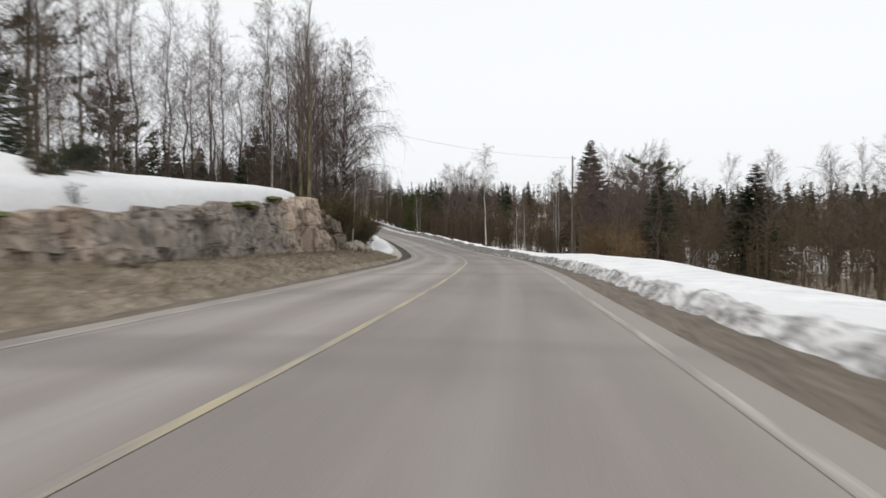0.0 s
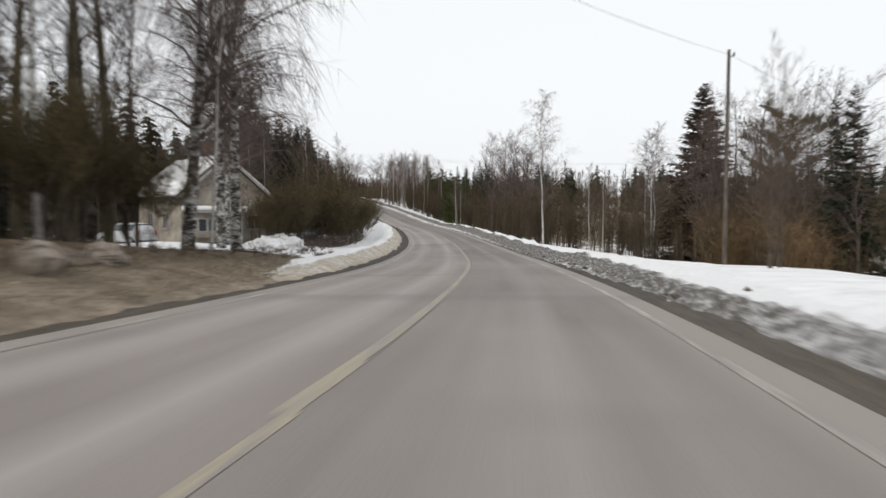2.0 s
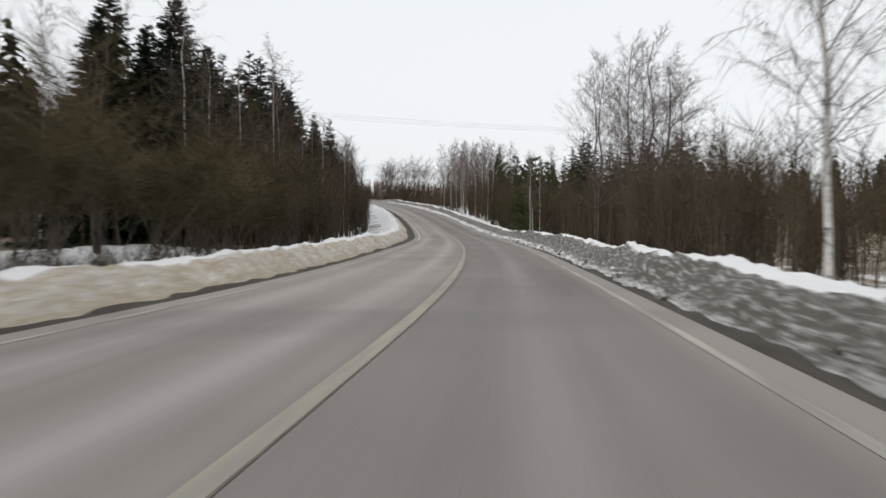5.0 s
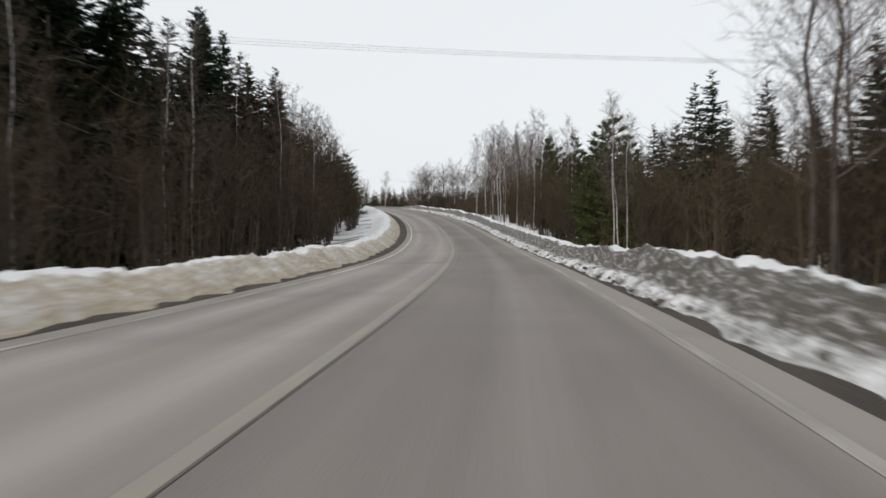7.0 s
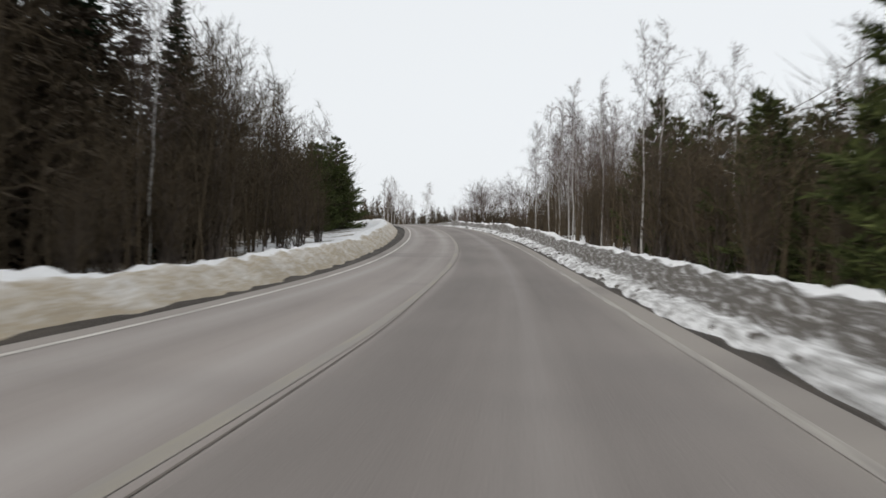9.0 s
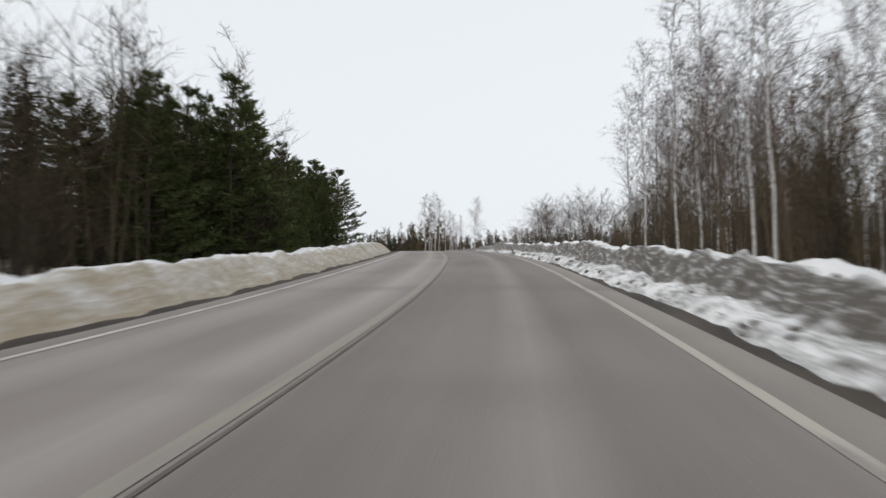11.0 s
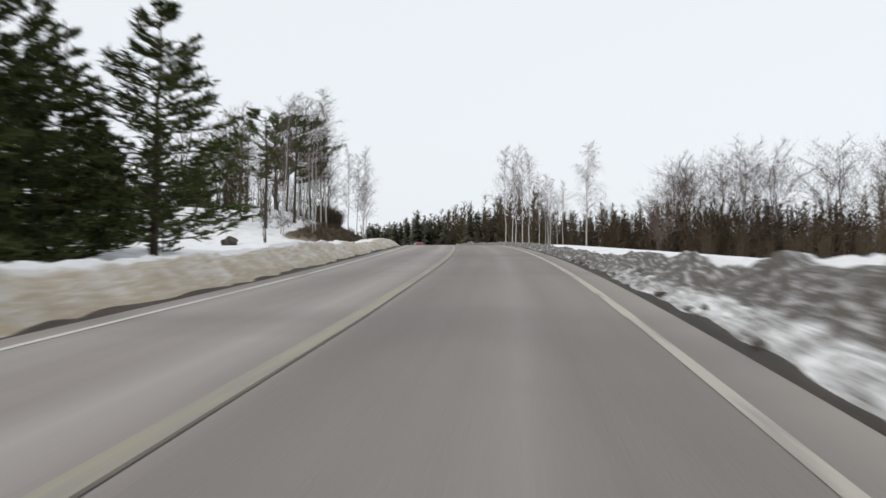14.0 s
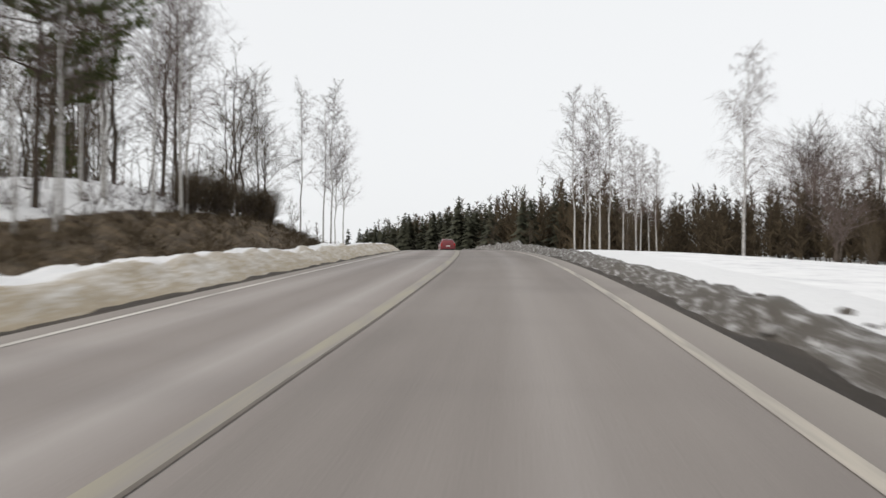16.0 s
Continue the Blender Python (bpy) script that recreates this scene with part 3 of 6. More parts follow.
def litter(s, q):
    """How bare of snow the ground is, 0 to 1."""
    p = -q
    left = tab(s, (-40, 0.95), (46, 0.95), (66, 0.9), (73, 0.15), (95, 0.12), (128, 0.2), (140, 0.4), (230, 0.45), (280, 0.25), (290, 0.05), (298, 0.05), (300.5, 0.95), (333, 0.95), (340, 0.4), (352, 0.15))
    left = left * (1 - step(p, 13, 17)) + tab(s, (40, 0.45), (84, 0.2), (128, 0.2), (140, 0.45)) * step(p, 13, 17)
    onhill = (1 - step(np.abs(s - 18), 22, 30)) * step(p, 7.9, 8.6)
    left = left * (1 - 0.95 * onhill)
    near = tab(s, (122, 20), (140, 10))
    wood = step(p - near, 0, 6) * step(np.abs(s - 170), 130, 70)
    left = left * (1 - wood) + 0.78 * wood
    yard = step(p, 10.2, 11.4) * (1 - step(np.abs(s - 308), 22, 32))
    left = left * (1 - yard) + 0.12 * yard
    edge = tab(s, (0, 10), (60, 11), (100, 9), (150, 7.5), (280, 11), (300, 38), (420, 60))
    right = 0.06 + tab(s, (0, 0.75), (80, 0.7), (105, 0.40), (130, 0.36), (150, 0.6), (225, 0.6), (245, 0.34), (330, 0.34)) * step(q - edge, 0, 8)
    return np.where(q > 0, right, left)


def turf(s, q):
    """Where dark dead growth covers the bank instead of pale grass, 0 to 1."""
    p = -q
    yard = step(s, 299, 303) * (1 - step(s, 332, 338)) * step(p, 6.9, 7.6)
    lawn = step(s, 39, 46) * (1 - step(s, 78, 84)) * step(p, 6.2, 7.2)
    return 0.9 * np.maximum(yard, lawn) * (1 - step(p, 16, 20))


def ground_sheet():
    """One sheet: a fine strip along the road that runs out into coarse country to the horizon."""
    s = np.concatenate([np.arange(S0, 400, 1.0), np.arange(400, S1, 4.0)])
    q = np.concatenate([np.linspace(-95, -26, 24), np.linspace(-25, -9, 22), np.linspace(-8.4, -4.3, 10), np.linspace(-3.6, 4.0, 5), np.linspace(4.7, 9, 8), np.linspace(10, 25, 18), np.linspace(27, 95, 24)])
    ss, qq = np.meshgrid(s, q, indexing="ij")
    v1 = at(ss, qq, height(ss, qq)).reshape(-1, 3)
    n, m = ss.shape
    f1 = [(i * m + j, i * m + j + 1, (i + 1) * m + j + 1, (i + 1) * m + j) for i in range(n - 1) for j in range(m - 1)]
    c1 = litter(ss, qq).ravel()
    g = np.concatenate([np.linspace(-2600, -700, 12), np.linspace(-640, 640, 72), np.linspace(700, 2600, 12)])
    gx, gy = np.meshgrid(g - 100, g + 250, indexing="ij")
    gs, gq = nearest(gx, gy)
    base = np.interp(gs, CS, CENTRE[:, 2])
    z = base + height(gs, np.clip(gq, -420, 420)) - 0.25 - 2.5 * (1 - step(np.abs(gq), 60, 92))
    v2 = np.stack([gx.ravel(), gy.ravel(), z], -1)
    k = len(g)
    o = len(v1)
    f2 = [(o + i * k + j, o + (i + 1) * k + j, o + (i + 1) * k + j + 1, o + i * k + j + 1) for i in range(k - 1) for j in range(k - 1)]
    me = mesh("ground", np.vstack([v1, v2]), f1 + f2, M_GROUND, True)
    cover_layer(me, np.concatenate([c1, np.full(len(v2), 0.8)]))
    cover_layer(me, np.concatenate([turf(ss, qq).ravel(), np.zeros(len(v2))]), "turf")
    return tagged(new("ground", me), "snowy spring ground with brown grass and leaf litter", "ground", kind="structure")


ground_sheet()


# ---------------- rock cutting ----------------
def rock_face():
    """The blasted granite face on the inside of the bend, with stepped blocks."""
    s = np.arange(-20, 56.5, 0.13)
    u = np.linspace(0, 1, 40)
    ss, uu = np.meshgrid(s, u, indexing="ij")
    top = tab(ss, (-30, 1.6), (0, 1.5), (12, 1.6), (20, 2.0), (25, 2.40), (29, 2.75), (34, 3.25), (37, 3.3), (40, 2.7), (44, 1.95), (48, 1.3), (52, 0.85), (56, 0.45))
    top = top + rough(ss, 2.0, 2.5, 3) * 0.28
    foot = 0.50 + 0.0 * ss
    lean = 0.35 + 0.4 * wave(ss, 1.0, 5.0)
    back = np.where(uu < 0.7, uu / 0.7 * lean, lean + (uu - 0.7) / 0.3 * 2.6)
    z = np.where(uu < 0.7, foot + (top - foot) * uu / 0.7, top + (uu - 0.7) * 0.5 - 0.35 * step(uu, 0.85, 1.0))
    # vertical joints and ledges: blocks stand proud by different amounts, edges chipped
    warp = 0.34 * rough(ss, z, 1.6, 2)
    col = np.floor((ss + warp * 1.2) / 1.7)
    row = np.floor((z + warp + 0.6 * ((np.sin(col * 91.7) * 43758.5) % 1.0)) / 2.1)
    block = (np.sin(col * 12.9898 + row * 78.233) * 43758.5453) % 1.0
    tilt = ((np.sin(col * 39.3 + row * 11.1) * 24634.6) % 1.0 - 0.5) * (((ss + warp * 1.2) / 1.7) % 1.0 - 0.5)
    col2 = np.floor((ss + warp) / 0.42)
    row2 = np.floor((z - warp) / 0.9)
    chip = (np.sin(col2 * 7.13 + row2 * 157.3) * 9631.7) % 1.0
    push = (block - 0.5) * 0.75 + tilt * 0.8 + (chip - 0.5) * 0.30 + rough(ss, z * 1.4, 0.9, 3) * 0.26
    push = push * step(uu, 0.0, 0.06)
    q = -(7.15 + back) + push * (1 - 0.75 * step(uu, 0.72, 0.92))
    z = z + (rough(ss, z * 2 + 11, 0.8, 3) * 0.14 + (block - 0.5) * 0.16) * (0.4 + 0.6 * uu)
    v = at(ss, q, z).reshape(-1, 3)
    n, m = ss.shape
    faces = [(i * m + j, (i + 1) * m + j, (i + 1) * m + j + 1, i * m + j + 1) for i in range(n - 1) for j in range(m - 1)]
    me = mesh("rock_face", v, faces, M_ROCK)
    cover_layer(me, 0.82 * (1 - step(ss + 0.5 * warp, 30.0, 30.8)) * (0.35 + 0.65 * step(ss + 2 * warp, 16, 20)) + 0.1)
    cover_layer(me, 1.0 * step(ss, 36.5, 41) * (0.6 + 0.4 * uu), "earth")
    return tagged(new("rock_cutting", me), "pinkish grey blasted granite rock face with snow on top", "rock", kind="structure")


rock_face()
rnd = random.Random(11)


def boulder(size, seed, material):
    bm = bmesh.new()
    bmesh.ops.create_icosphere(bm, subdivisions=3, radius=1.0)
    for v in bm.verts:
        k = 1 + 0.35 * noise.noise(v.co * 1.3 + Vector((seed, 0, 0))) + 0.12 * noise.noise(v.co * 4 + Vector((0, seed, 0)))
        v.co = Vector((v.co.x * size[0], v.co.y * size[1], v.co.z * size[2])) * k
    me = bm_mesh("boulder", bm, material)
    cover_layer(me, np.full(len(me.vertices), 0.7))
    cover_layer(me, np.full(len(me.vertices), 0.36), "earth")
    return me


for k, (s, q, size) in enumerate([(45.5, -6.8, (0.7, 0.5, 0.5)), (47.6, -6.8, (0.55, 0.5, 0.4)), (49.5, -6.6, (0.6, 0.45, 0.35)), (43.2, -6.8, (0.5, 0.4, 0.4)), (52.2, -6.9, (0.45, 0.4, 0.35)), (15.5, -6.7, (0.5, 0.4, 0.3)), (294.0, -12.5, (0.5, 0.45, 0.3))]):
    ob = tagged(new("boulder", boulder(size, k * 3.7, M_ROCK if k < 6 else M_DARKROCK)), "fallen granite boulder on the brown verge" if k < 6 else "dark boulder in the snowy yard", "boulder")
    ob.matrix_world = Matrix.Translation(ground_at(s, q) + Vector((0, 0, size[2] * 0.45))) @ Matrix.Rotation(rnd.uniform(0, 6), 4, "Z")


def snow_cap():
    """The thick rounded snow that lies over the rock's top."""
    s = np.arange(-28, 50.0, 0.4)
    u = np.concatenate([[0, 0.004, 0.012, 0.03], np.linspace(0.06, 1, 28)])
    ss, uu = np.meshgrid(s, u, indexing="ij")
    top = tab(ss, (-30, 1.6), (0, 1.5), (12, 1.6), (20, 2.0), (25, 2.40), (29, 2.75), (34, 3.25), (37, 3.4), (40, 2.8), (43, 2.15), (46, 1.65), (50, 1.1))
    thick = tab(ss, (-30, 0.8), (18, 0.85), (24, 0.80), (28, 0.72), (33, 0.40), (36.5, 0.26), (41, 0.22), (46, 0.2), (50, 0.02)) * (0.85 + 0.3 * wave(ss, 2.0, 4.0))
    edge = tab(ss, (-30, 8.2), (5, 8.1), (14, 7.9), (20, 8.1), (23, 7.95), (28, 7.9), (33, 8.0), (36, 8.3), (38, 8.9), (43, 9.5), (50, 10.6)) + rough(ss, 4.0, 3.0) * 0.45
    q = -(edge + uu * 14 * (1 - 0.6 * step(ss, 36, 48)))
    g = height(ss, q)
    lip = np.interp(uu, [0, 0.004, 0.012, 0.03, 0.06, 0.15], [-0.75, 0.0, 0.50, 0.80, 0.93, 1.0])
    z = top + 0.08 + thick * lip + tab(ss, (18, 1.7), (26, 1.0), (34, 0.9)) * step(uu, tab(ss, (18, 0.06), (30, 0.1)), tab(ss, (18, 0.55), (30, 0.9)))
    back = step(uu, 0.6, 1)
    z = np.maximum(z * (1 - back) + (g - 0.15) * back, g - 0.25) + rough(ss, q, 4.0) * 0.16 * step(uu, 0.03, 0.2)
    v = at(ss, q, z).reshape(-1, 3)
    n, m = ss.shape
    faces = [(i * m + j, (i + 1) * m + j, (i + 1) * m + j + 1, i * m + j + 1) for i in range(n - 1) for j in range(m - 1)]
    me = mesh("snow_cap", v, faces, M_SNOW, True)
    return tagged(new("snow_cap", me), "thick clean snow lying over the rock", "snow", kind="stuff")


snow_cap()


def moss_patch(s, q, z, r, seed):
    bm = bmesh.new()
    bmesh.ops.create_icosphere(bm, subdivisions=3, radius=1.0)
    for v in bm.verts:
        k = 1 + 0.5 * noise.noise(v.co * 1.8 + Vector((seed, 0, 0)))
        v.co = Vector((v.co.x * r * 1.6 * k, v.co.y * r * k, v.co.z * 0.08 * k))
    ob = tagged(new("moss_patch", bm_mesh("moss_patch", bm, M_MOSS)), "yellow-green moss cushion on the rock's edge", "moss")
    ob.matrix_world = Matrix.Translation(Vector(at(s, q, z))) @ Matrix.Rotation(radians(heading(s) + 90), 4, "Z")


moss_patch(24.6, -7.75, 2.38, 0.36, 1)
moss_patch(25.9, -7.7, 2.46, 0.42, 2)
moss_patch(27.0, -7.6, 2.42, 0.30, 3)
moss_patch(30.4, -7.7, 2.95, 0.30, 4)
moss_patch(12.5, -7.7, 1.6, 0.4, 5)


# ---------------- trees ----------------
class Wood:
    """Collects tubes and thin twigs of one part of a plant."""

    def __init__(self):
        self.v, self.f = [], []

    def tube(self, pts, radii, sides=5):
        o = len(self.v)
        for i, p in enumerate(pts):
            d = (pts[min(i + 1, len(pts) - 1)] - pts[max(i - 1, 0)]).normalized()
            a = d.orthogonal().normalized()
            b = d.cross(a)
            for k in range(sides):
                w = 2 * math.pi * k / sides
                self.v.append(p + (a * math.cos(w) + b * math.sin(w)) * radii[i])
        for i in range(len(pts) - 1):
            for k in range(sides):
                n = (k + 1) % sides
                self.f.append((o + i * sides + k, o + i * sides + n, o + (i + 1) * sides + n, o + (i + 1) * sides + k))

    def sliver(self, p, tip, width, rng):
        d = tip - p
        a = d.orthogonal()
        a = (Matrix.Rotation(rng.uniform(0, 6.28), 3, d.normalized()) @ a).normalized() * width * 0.5
        o = len(self.v)
        self.v += [p - a, p + a, tip]
        self.f.append((o, o + 1, o + 2))

    def blade(self, p, tip, side, rng):
        """A broad pointed spray of needles."""
        o = len(self.v)
        self.v += [p + side * 1.15, tip, p - side * 0.85]
        self.f.append((o, o + 1, o + 2))

    def data(self, name, material, smooth=False):
        return mesh(name, self.v, self.f, material, smooth)


def rand_dir(rng, up):
    a = rng.uniform(0, 2 * math.pi)
    return Vector((math.cos(a) * math.cos(up), math.sin(a) * math.cos(up), math.sin(up)))


def stem_points(rng, h, lean, n=9, wob=0.02):
    pts, p = [], Vector((0, 0, -0.3))
    dx, dy = rng.uniform(-lean, lean), rng.uniform(-lean, lean)
    for i in range(n):
        t = i / (n - 1)
        pts.append(Vector((dx * t * h + rng.uniform(-wob, wob) * h * t, dy * t * h + rng.uniform(-wob, wob) * h * t, -0.3 + (h + 0.3) * t)))
    return pts


def on_stem(pts, t):
    x = t * (len(pts) - 1)
    i = min(int(x), len(pts) - 2)
    return pts[i].lerp(pts[i + 1], x - i)


def bare_tree(name, h, seed, bark_m, twig_m, label, low=0.3, spread=0.24, branches=44, droop=0.0, radius=None, up=0.75, forked=False, subs=8, twigs=6, thin=1.0):
    """A leafless tree: trunk; crown of limbs, branchlets and many fine twigs."""
    rng = random.Random(seed)
    tree = tagged(new(name), label, "tree")
    tree.location = (0, 0, -200)
    r0 = radius or h * 0.0078
    trunk, crown = Wood(), Wood()
    stems = [stem_points(rng, h, 0.03)]
    if forked:
        for _ in range(2):
            stems.append([v + Vector((rng.uniform(-0.2, 0.2), rng.uniform(-0.2, 0.2), 0)) for v in stem_points(rng, h * rng.uniform(0.75, 0.95), 0.10)])
    for pts in stems:
        trunk.tube(pts, [r0 * (1.15 - 1.08 * (i / (len(pts) - 1)) ** 0.85) + 0.006 for i in range(len(pts))], 6)
    for pts in stems:
        count = branches // len(stems)
        for k in range(count):
            t = low + (1 - low) * ((k + rng.random()) / count) ** 0.9 * 0.97
            p = on_stem(pts, t)
            length = h * spread * (0.30 + 0.95 * (1 - abs(t - 0.50) * 1.5)) * rng.uniform(0.5, 1.15) * (1.1 - 0.5 * t)
            d = rand_dir(rng, rng.uniform(up - 0.35, up + 0.3))
            line = [p]
            for j in range(1, 4):
                bend = Vector((0, 0, 0.14 - droop * j * 0.22))
                line.append(line[-1] + (d + bend * j * 0.5 + Vector((rng.uniform(-.14, .14), rng.uniform(-.14, .14), rng.uniform(-.1, .1)))).normalized() * length / 3)
            rb = max(0.009, r0 * 0.33 * (1.1 - t))
            crown.tube(line, [rb, rb * 0.7, rb * 0.42, 0.003], 3)
            for j in range(subs):
                u = 0.2 + 0.8 * (j + rng.random()) / subs
                a = on_stem(line, u)
                dd = ((line[-1] - line[0]).normalized() + rand_dir(rng, rng.uniform(-0.5, 0.9)) * 0.95).normalized()
                ln = length * rng.uniform(0.2, 0.46) + 0.12
                b = a + dd * ln + Vector((0, 0, -droop * ln * 0.5))
                crown.sliver(a, b, 0.022 * thin, rng)
                for _ in range(twigs):
                    c = a.lerp(b, rng.uniform(0.1, 1.0))
                    e = (dd + rand_dir(rng, rng.uniform(-0.7, 0.9))).normalized() * ln * rng.uniform(0.35, 0.85) + Vector((0, 0, -droop * ln * rng.uniform(0.4, 1.5)))
                    crown.sliver(c, c + e, 0.0135 * thin, rng)
    part("trunk", trunk.data("trunk", bark_m, True), tree)
    part("crown", crown.data("crown", twig_m), tree)
    return tree


def spruce_tree(name, h, seed, label, material, low=0.06, spread=0.19, levels=24, per=9):
    rng = random.Random(seed)
    tree = tagged(new(name), label, "tree")
    tree.location = (0, 0, -200)
    trunk, crown = Wood(), Wood()
    pts = stem_points(rng, h, 0.008, wob=0.003)
    trunk.tube(pts, [h * 0.011 * (1.1 - 1.05 * i / (len(pts) - 1)) + 0.006 for i in range(len(pts))], 7)
    for k in range(levels):
        t0 = low + (0.99 - low) * (k / (levels - 1)) ** 0.92
        for j in range(per if t0 < 0.8 else per - 2):
            t = min(0.99, max(low * 0.6, t0 + rng.uniform(-1.1, 1.1) / levels))
            reach = h * spread * (1 - t) ** 0.82 * rng.uniform(0.75, 1.12) + 0.18
            if rng.random() < 0.10:
                continue
            p = on_stem(pts, min(1, t + rng.uniform(-0.015, 0.015)))
            ln = reach * rng.uniform(0.65, 1.15)
            d = rand_dir(rng, 0.15 + 0.5 * t - 0.25)
            side = d.cross(Vector((0, 0, 1))).normalized()
            sag = ln * rng.uniform(0.18, 0.34) * (1.1 - t)
            line = [p, p + d * ln * 0.4 - Vector((0, 0, sag * 0.5)), p + d * ln * 0.75 - Vector((0, 0, sag)), p + d * ln - Vector((0, 0, sag * 0.8))]
            crown.sliver(line[0], line[2], 0.03, rng)
            for u in (0.14, 0.28, 0.42, 0.56, 0.70, 0.83, 0.95):
                a = on_stem(line, u)
                w = ln * 0.36 * (1.1 - 0.65 * u) + 0.07
                for sgn in (-1, 1):
                    tip = a + side * sgn * w * rng.uniform(0.6, 1.1) + d * w * rng.uniform(0.3, 0.8) - Vector((0, 0, w * rng.uniform(0.15, 0.6)))
                    crown.blade(a, tip, (d * 0.7 + Vector((0, 0, rng.uniform(-0.6, 0.6)))).normalized() * w * 0.26, rng)
            crown.blade(line[2], line[3] + d * 0.15, side * ln * 0.08, rng)
    part("trunk", trunk.data("trunk", M_BARK, True), tree)
    part("crown", crown.data("crown", material), tree)
    return tree


def needles(crown, rng, a, e, count, length, width):
    """A tuft of needles round the shoot from a along e."""
    for _ in range(count):
        o = a + e * rng.uniform(0.0, 1.0)
        d = (e.normalized() * rng.uniform(0.4, 1.0) + rand_dir(rng, rng.uniform(-0.7, 1.0)) * 0.85).normalized()
        crown.sliver(o, o + d * length * rng.uniform(0.7, 1.25), width, rng)


def pine_tree(name, h, seed, label, low=0.4, spread=0.3, limbs=28, pads=9):
    """An old pine: bare lower trunk, crooked limbs that carry flat pads of needles with gaps between."""
    rng = random.Random(seed)
    tree = tagged(new(name), label, "tree")
    tree.location = (0, 0, -200)
    trunk, crown, limb = Wood(), Wood(), Wood()
    pts = stem_points(rng, h, 0.02, wob=0.012)
    trunk.tube(pts, [h * 0.0135 * (1.1 - 0.9 * i / (len(pts) - 1)) + 0.008 for i in range(len(pts))], 7)
    for k in range(limbs):
        t = low + (0.99 - low) * (k + rng.random()) / limbs
        ln = h * spread * (0.45 + 0.85 * math.sin(math.pi * min(1.0, (t - low) / (1.12 - low) + 0.12))) * rng.uniform(0.5, 1.2)
        d = rand_dir(rng, rng.uniform(-0.05, 0.35) + 0.5 * max(0, t - 0.8))
        p = on_stem(pts, t)
        line = [p, p + d * ln * 0.4 - Vector((0, 0, ln * rng.uniform(0.0, 0.10))), p + d * ln * 0.75 + Vector((0, 0, ln * rng.uniform(-0.04, 0.06))), p + d * ln + Vector((0, 0, ln * rng.uniform(0.05, 0.20)))]
        limb.tube(line, [0.05 * h / 10, 0.036 * h / 10, 0.022 * h / 10, 0.006], 3)
        side = d.cross(Vector((0, 0, 1))).normalized()
        for j in range(pads):
            u = 0.35 + 0.65 * (j + rng.random()) / pads
            a = on_stem(line, u)
            sgn = rng.choice((-1, 1))
            e = (d * rng.uniform(0.3, 1.0) + side * sgn * rng.uniform(0.2, 1.0) + Vector((0, 0, rng.uniform(0.05, 0.45)))).normalized() * ln * rng.uniform(0.16, 0.34)
            limb.sliver(a, a + e, 0.02, rng)
            for m in range(4):
                f = (e.normalized() + rand_dir(rng, rng.uniform(0.0, 0.7)) * 0.9).normalized() * 0.30
                needles(crown, rng, a + e * (0.3 + 0.25 * m), f, 13, 0.25, 0.075)
    part("trunk", trunk.data("trunk", M_PINEBARK, True), tree)
    part("limb", limb.data("limb", M_PINEBARK), tree)
    part("crown", crown.data("crown", M_PINE), tree)
    return tree


